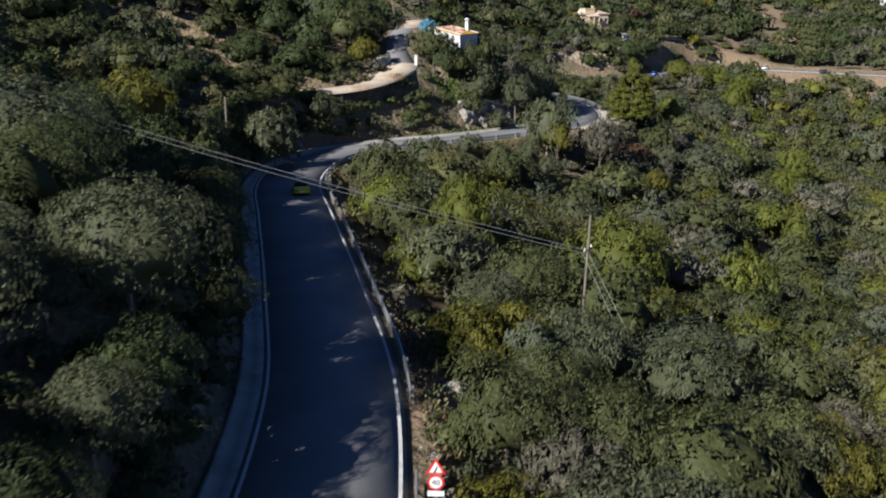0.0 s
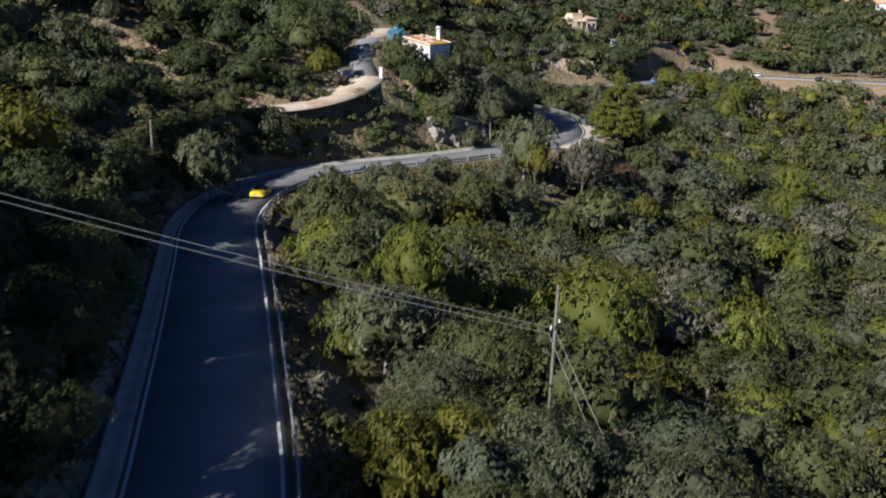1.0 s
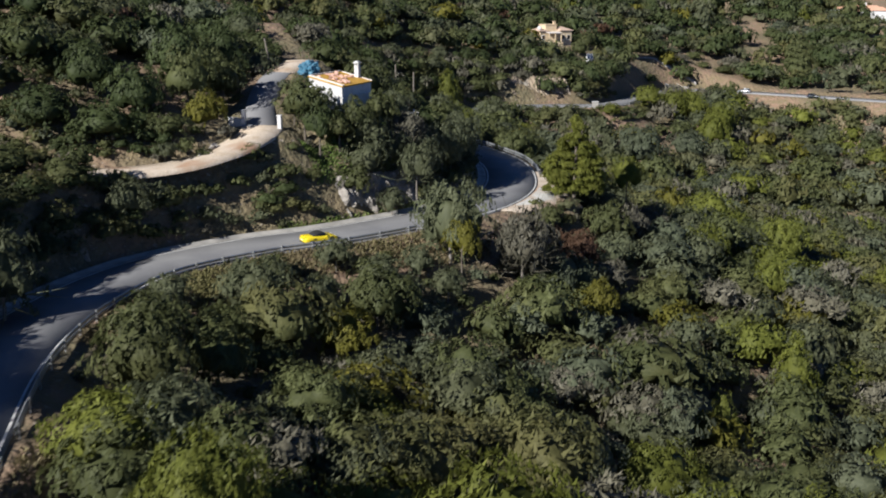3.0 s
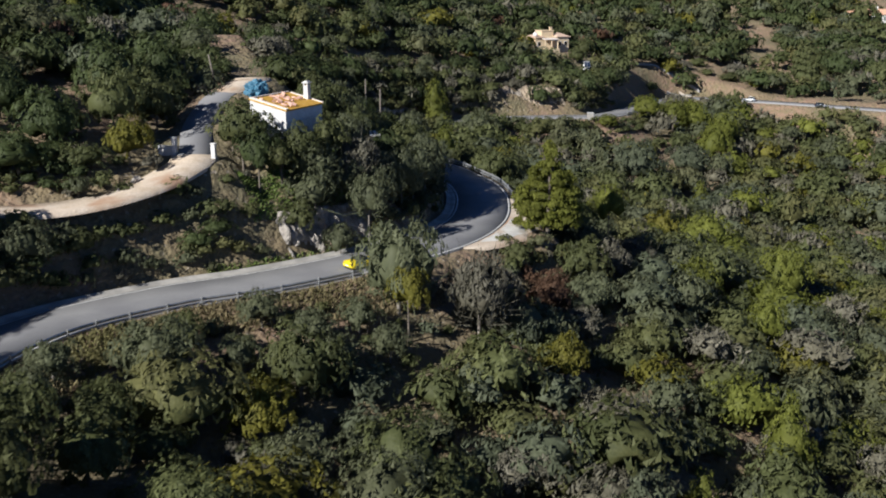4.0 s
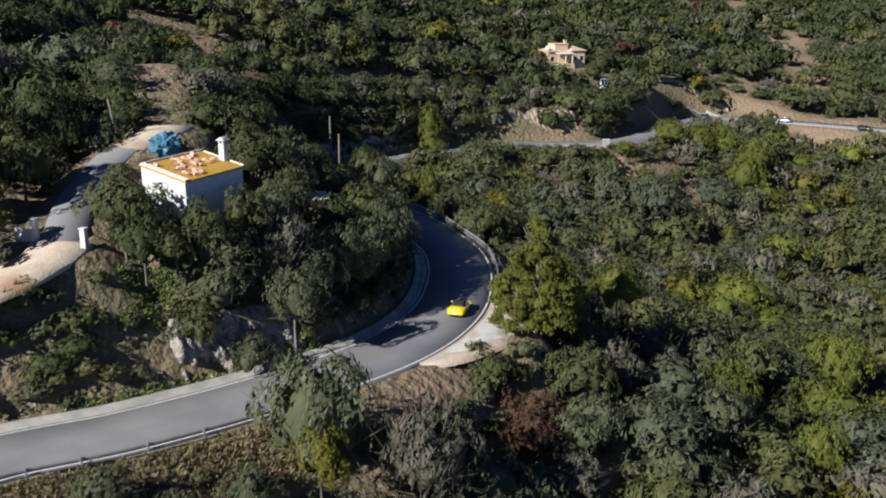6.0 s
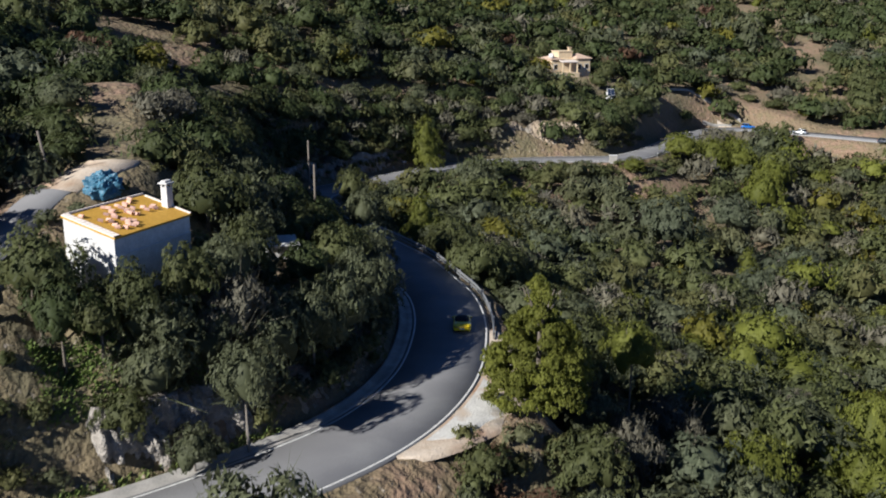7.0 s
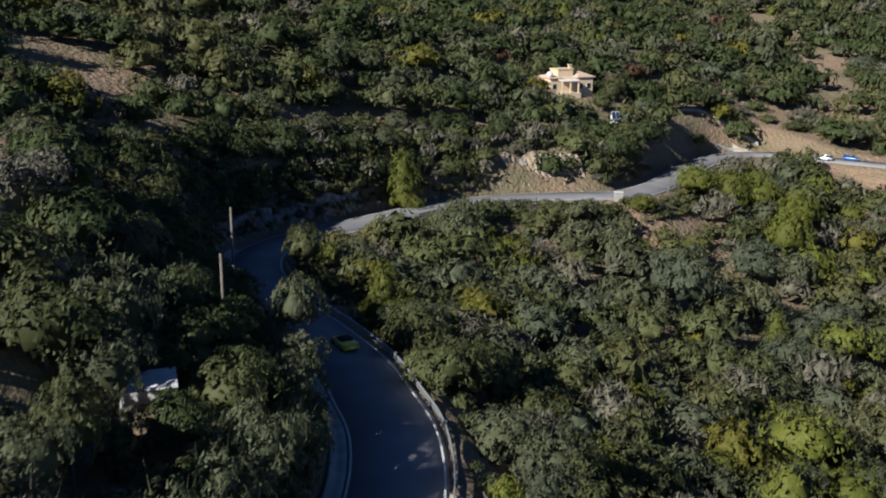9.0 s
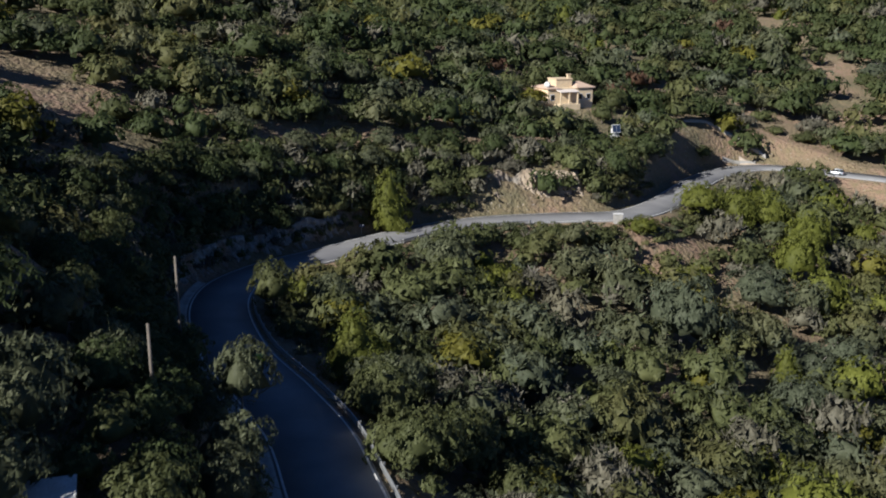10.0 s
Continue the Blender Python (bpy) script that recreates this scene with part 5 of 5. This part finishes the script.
def solar():
    z = ground_z(69.7, 370)
    b = thing("solar_panel_stand", (69.7, 370, z), "white stand with two dark solar panels among trees", "solar panel", turn=12)
    top = max(7.6 - z, 2.5)
    part("stand", box((1.9, 0.9, top - 0.9), (0, 0.7, (top - 0.9) / 2), 0.03), WHITEWASH, b)
    for x in (-0.5, 0.5):
        q = part("panel", box((0.9, 0.06, 1.8), (x, -0.02, top - 0.9), 0.01, (-25, 0, 0)), plain("solar_cell", (0.02, 0.03, 0.06), 0.15), b)
    part("panel_frame", box((2.1, 0.05, 2.0), (0, 0.04, top - 0.9), 0.02, (-25, 0, 0)), WHITEWASH, b)


solar()


def low_wall(name, pts, h, material, label):
    p = spline(pts, 1.0)
    V = []
    for x, y, z in p:
        for oy, oz in ((-0.25, -0.6), (-0.25, h), (0.25, h), (0.25, -0.6)):
            V.append((x, y + oy, z + oz + 0.08 * noise.noise(Vector((x, y, oz)))))
    i = np.arange(len(V)).reshape(-1, 4)
    j = np.roll(i, -1, 1)
    f = np.stack([i[:-1], j[:-1], j[1:], i[1:]], -1).reshape(-1, 4)
    tagged(new(name, mesh_from(name, V, f, [material])), label, "wall", kind="structure")


def hang(pts):
    return [(x, y, ground_z(x, y)) for x, y in pts]


low_wall("wall_junction", hang(((103.5, 401), (108, 402.5), (114, 403.5))), 0.9, CONCRETE, "low pale concrete wall at the road junction")
low_wall("wall_lane", hang(((93, 404), (99, 405.4), (105, 406.4), (111, 406.6), (116.5, 405))), 0.7, CONCRETE, "low dry-stone wall along the side lane")


def side_lane():
    p = spline(((121, 396.5), (118.5, 400.5), (114, 402.4), (108, 402.8)), 1.5)
    V = []
    t = np.gradient(p, axis=0)
    t /= np.hypot(*t.T)[:, None]
    for (x, y), (tx, ty) in zip(p, t):
        for o in (-1.3, -0.4, 0.4, 1.3):
            a, b = x + ty * o, y - tx * o
            V.append((a, b, ground_z(a, b) + 0.15))
    i = np.arange(len(V)).reshape(-1, 4)
    f = np.stack([i[:-1, :-1], i[:-1, 1:], i[1:, 1:], i[1:, :-1]], -1).reshape(-1, 4)
    tagged(new("side_lane", mesh_from("side_lane", V, f, [GRAVEL])), "pale gravel lane that leaves the far road", "lane", kind="structure")


side_lane()

def hill_track():
    """A pale concrete track climbing the slope above the villa."""
    p = spline(((57, 452), (58.6, 462), (61.5, 478), (59.5, 494), (63, 515), (70, 530)), 1.5)
    t = np.gradient(p, axis=0)
    t /= np.hypot(*t.T)[:, None]
    V = []
    for (x, y), (tx, ty) in zip(p, t):
        for o in (-1.7, -0.5, 0.5, 1.7):
            a, b = x + ty * o, y - tx * o
            V.append((a, b, ground_z(a, b) + 0.2))
    i = np.arange(len(V)).reshape(-1, 4)
    f = np.stack([i[:-1, :-1], i[:-1, 1:], i[1:, 1:], i[1:, :-1]], -1).reshape(-1, 4)
    tagged(new("hill_track", mesh_from("hill_track", V, f, [CONCRETE])), "pale concrete track climbing the wooded slope", "track", kind="structure")


hill_track()

# prickly pear above the bend
def prickly_pear(x, y, seed):
    g = random.Random(seed)
    t = thing("prickly_pear", (x, y, ground_z(x, y)), "pale green prickly pear with flat pads above the road", "cactus")
    for i in range(15):
        bm = bmesh.new()
        bmesh.ops.create_icosphere(bm, subdivisions=2, radius=0.28, matrix=pose(g.gauss(0, 0.8), g.gauss(0, 0.4), 0.5 + g.uniform(0, 1.5), g.uniform(-25, 25), g.uniform(-35, 35), g.uniform(0, 180)) @ Matrix.Diagonal((1, 0.22, 1.35, 1)))
        part("pad", bm, PAD_GREEN, t, smooth=True)


PAD_GREEN = worn("cactus_pad", (0.16, 0.24, 0.10), (0.24, 0.30, 0.15), 3.0, 0.6, fine=12)
prickly_pear(13.2, 177.0, 2)

# ---- cars ----
def loft(sections, closed_ends=True):
    """A skin over cross-sections; each is (y, half widths and heights from the sill over the roof line)."""
    bm = bmesh.new()
    rings = []
    for y, pts in sections:
        right = [(w, z) for w, z in pts]
        left = [(-w, z) for w, z in reversed(pts) if w > 0.001]
        rings.append([bm.verts.new((w, y, z)) for w, z in right + left])
    n = len(rings[0])
    for a, b in zip(rings[:-1], rings[1:]):
        for i in range(n):
            j = (i + 1) % n
            bm.faces.new((a[i], b[i], b[j], a[j]))
    if closed_ends:
        bm.faces.new(rings[0])
        bm.faces.new(list(reversed(rings[-1])))
    bmesh.ops.recalc_face_normals(bm, faces=list(bm.faces))
    return bm


def shell(y, w, sill, waist, top):
    return (y, ((w * 0.86, sill), (w * 0.97, sill + 0.10), (w, (sill + waist) / 2), (w * 0.985, waist - 0.04), (w * 0.90, waist + 0.02), (w * 0.55, top), (0.0, top + 0.015)))


def roof_shell(y, w, base, top):
    return (y, ((w, base), (w * 0.90, base + (top - base) * 0.6), (w * 0.72, top - 0.02), (w * 0.35, top + 0.01), (0.0, top + 0.015)))


def wheel(parent, x, y, r, width=0.24):
    w = new("wheel")
    w.empty_display_size = 0.2
    w.parent, w.location = parent, (x, y, r)
    bm = rod((-width / 2, 0, 0), (width / 2, 0, 0), r, r, 28)
    bmesh.ops.bevel(bm, geom=[e for e in bm.edges if len(e.link_faces) == 2 and any(len(f.verts) > 4 for f in e.link_faces)], offset=0.03, segments=2, affect="EDGES")
    part("tyre", bm, BLACK, w)
    s = 1 if x > 0 else -1
    bm = rod((s * (width / 2 - 0.02), 0, 0), (s * (width / 2 + 0.006), 0, 0), r * 0.72, r * 0.70, 24)
    for k in range(5):
        a = k * 72
        box((0.03, 0.07, r * 0.6), (s * (width / 2 + 0.012), math.sin(radians(a)) * r * 0.36, math.cos(radians(a)) * r * 0.36), 0, (-a, 0, 0), bm)
    part("rim", bm, RIM, w)
    return w


RIM = plain("dark_alloy", (0.08, 0.08, 0.085), 0.35, 0.8)


def car_paint(name, colour):
    m, nt, b = nodes(name, 0.28)
    flake = noise_fac(nt, 60.0, 2.0, 0.3, 0.7)
    nt.links.new(mix(nt, flake, [c * 0.92 for c in colour], colour), b.inputs["Base Color"])
    b.inputs["Coat Weight"].default_value, b.inputs["Coat Roughness"].default_value = 0.7, 0.08
    return m


def roadster():
    paint = car_paint("yellow_paint", (0.78, 0.62, 0.0))
    cloth = worn("black_canvas", (0.012, 0.012, 0.013), (0.022, 0.022, 0.023), 3.0, 0.8, fine=40)
    lamp = plain("rear_lamp", (0.16, 0.01, 0.008), 0.3)
    lens = plain("headlamp", (0.75, 0.75, 0.78), 0.1)
    c = thing("sports_car", (0, 0, 0), "bright yellow two-seat sports car with a black canvas roof", "car")
    body = part("body", loft([shell(-2.12, 0.70, 0.36, 0.62, 0.72), shell(-2.02, 0.84, 0.26, 0.74, 0.86), shell(-1.75, 0.92, 0.20, 0.82, 0.95), shell(-1.30, 0.94, 0.17, 0.84, 0.97), shell(-0.80, 0.92, 0.16, 0.80, 0.95),
                              shell(0.0, 0.89, 0.16, 0.78, 0.88), shell(0.70, 0.89, 0.16, 0.78, 0.88), shell(1.25, 0.91, 0.17, 0.78, 0.80), shell(1.70, 0.88, 0.20, 0.68, 0.68), shell(2.0, 0.78, 0.24, 0.54, 0.56), shell(2.14, 0.60, 0.30, 0.44, 0.46)]), paint, c, smooth=True)
    part("canvas_roof", loft([roof_shell(-1.12, 0.62, 0.90, 0.97), roof_shell(-0.75, 0.70, 0.86, 1.16), roof_shell(-0.30, 0.72, 0.84, 1.27), roof_shell(0.15, 0.70, 0.84, 1.25), roof_shell(0.36, 0.66, 0.86, 1.16)]), cloth, c, "black canvas soft top", smooth=True)
    part("windscreen", loft([roof_shell(0.34, 0.67, 0.86, 1.17), roof_shell(0.60, 0.72, 0.84, 1.02), roof_shell(0.95, 0.74, 0.80, 0.85)]), DARK_GLASS, c, smooth=True)
    for s in (-1, 1):
        part("side_window", box((0.03, 0.85, 0.22), (s * 0.725, -0.05, 0.97), 0.01, (0, s * -14, 0)), DARK_GLASS, c)
        part("rear_light", box((0.36, 0.08, 0.10), (s * 0.62, -2.05, 0.70), 0.02, (0, 0, s * 14)), lamp, c, "red rear light")
        part("headlight", box((0.28, 0.34, 0.14), (s * 0.62, 1.78, 0.60), 0.06, (-22, 0, 0)), lens, c)
        m = part("wing_mirror", box((0.18, 0.12, 0.13), (s * 0.99, 0.52, 0.88), 0.04), paint, c)
        part("mirror_arm", box((0.12, 0.05, 0.04), (s * 0.90, 0.55, 0.83), 0.01), BLACK, m)
        part("air_intake", box((0.05, 0.42, 0.20), (s * 0.905, -0.86, 0.56), 0.03), BLACK, c)
        part("exhaust", rod((s * 0.12, -2.16, 0.28), (s * 0.12, -1.98, 0.28), 0.06, 0.06, 12), RIM, c)
    part("spoiler", box((1.36, 0.20, 0.03), (0, -1.92, 0.885), 0.01, (8, 0, 0)), paint, c)
    part("diffuser", box((1.30, 0.12, 0.16), (0, -2.05, 0.27), 0.03), BLACK, c)
    part("number_plate", box((0.50, 0.02, 0.11), (0, -2.115, 0.52), 0.005), SIGN_WHITE, c)
    part("light_strip", box((0.95, 0.03, 0.03), (0, -2.09, 0.76), 0.005), lamp, c)
    wheels = [wheel(c, x, y, 0.34) for x in (-0.80, 0.80) for y in (-1.25, 1.22)]
    return c, wheels


def estate_car(name, colour, label, bar=False):
    paint = car_paint("paint_" + name, colour)
    c = thing(name, (0, 0, 0), label, "car")
    part("body", loft([shell(-2.15, 0.74, 0.40, 0.85, 0.92), shell(-2.0, 0.86, 0.30, 0.95, 1.0), shell(-1.2, 0.89, 0.24, 0.95, 1.0), shell(0.4, 0.89, 0.24, 0.93, 0.98), shell(1.2, 0.89, 0.26, 0.90, 0.94), shell(1.9, 0.82, 0.30, 0.80, 0.82), shell(2.1, 0.66, 0.38, 0.66, 0.68)]), paint, c, smooth=True)
    part("cabin", loft([roof_shell(-2.02, 0.74, 0.95, 1.02), roof_shell(-1.75, 0.74, 0.95, 1.46), roof_shell(-0.2, 0.75, 0.95, 1.52), roof_shell(0.35, 0.73, 0.95, 1.44), roof_shell(1.15, 0.72, 0.90, 0.97)]), DARK_GLASS, c, smooth=True)
    part("roof", box((1.15, 1.9, 0.06), (0, -0.75, 1.53), 0.025), paint, c)
    for s in (-1, 1):
        for y in (-1.1, 0.0):
            part("window_pillar", box((0.04, 0.10, 0.5), (s * 0.70, y, 1.22), 0.01, (0, s * -12, 0)), paint, c)
        part("rear_light", box((0.16, 0.06, 0.26), (s * 0.74, -2.06, 0.86), 0.02), plain("lamp_red", (0.4, 0.02, 0.01), 0.3), c)
        part("headlight", box((0.3, 0.12, 0.16), (s * 0.6, 1.98, 0.70), 0.04), SIGN_WHITE, c)
        part("wing_mirror", box((0.2, 0.1, 0.14), (s * 0.96, 0.75, 1.0), 0.03), paint, c)
        part("door_panel", box((0.02, 1.9, 0.30), (s * 0.895, -0.1, 0.66), 0.005), SIGN_WHITE if bar else paint, c)
    if bar:
        part("roof_bar", box((1.1, 0.28, 0.12), (0, -0.3, 1.62), 0.03), SIGN_WHITE, c)
    for x in (-0.78, 0.78):
        for y in (-1.3, 1.3):
            wheel(c, x, y, 0.33)
    return c


YELLOW, YELLOW_WHEELS = roadster()
BLUE = estate_car("blue_car", (0.02, 0.12, 0.42), "blue hatchback driving along the far road")
PARKED = estate_car("patrol_car", (0.30, 0.33, 0.38), "silver and white patrol estate car standing on the far road", True)
SLATE = estate_car("dark_car", (0.03, 0.04, 0.06), "dark blue car standing at the shaded roadside")
PARKED.matrix_world = pose(*on_road(station_at(130.5, 389.5), 2.4, 0.03), 0, 0, math.degrees(math.atan2(TANGENT[int(station_at(130.5, 389.5)), 1], TANGENT[int(station_at(130.5, 389.5)), 0])) + 90)
_q = on_road(station_at(151, 375), 4.6, 0.0)
SLATE.matrix_world = pose(_q[0], _q[1], ground_z(_q[0], _q[1]) + 0.02, 0, 0, -130)


def on_lane(s, off):
    q, a, b = on_road(s, off, 0.07 * (1 - abs(off) / HALF) + 0.005), on_road(s - 1.2, off), on_road(s + 1.2, off)
    return pose(*q, 0, 0, math.degrees(math.atan2(b[1] - a[1], b[0] - a[0])) - 90)


def motions():
    times = np.arange(0, 10.01, 0.25)
    s = np.interp(times, [0, 1, 2, 2.5, 3.2, 4.6, 5, 5.5, 7, 7.5, 8, 8.5, 9, 9.5, 10], [138.7, 158.5, 176.4, 185.8, 196.2, 214.5, 220.6, 226.5, 247.4, 254.2, 262.0, 269.8, 278.0, 286.0, 294.0])
    s = np.convolve(np.pad(s, 2, mode="reflect", reflect_type="odd"), np.ones(5) / 5, "valid")
    off = np.interp(times, [0, 1, 2.5, 4, 5.5, 7, 8.5, 10], [1.4, 1.9, 2.2, 1.6, 1.5, 1.2, 1.0, 1.2])
    walk(YELLOW, [(float(t), on_lane(a, o)) for t, a, o in zip(times, s, off)])
    for w in YELLOW_WHEELS:
        base = w.location.copy()
        walk(w, [(k / 10, pose(*base, -80.0 * k)) for k in range(101)])
    start = station_at(116, 398) - 6.9 * 11
    walk(BLUE, [(float(t), on_lane(start + 11 * t, float(np.interp(t, [4, 7.5], [1.4, -1.2])))) for t in np.arange(0, 10.01, 0.5)])


motions()
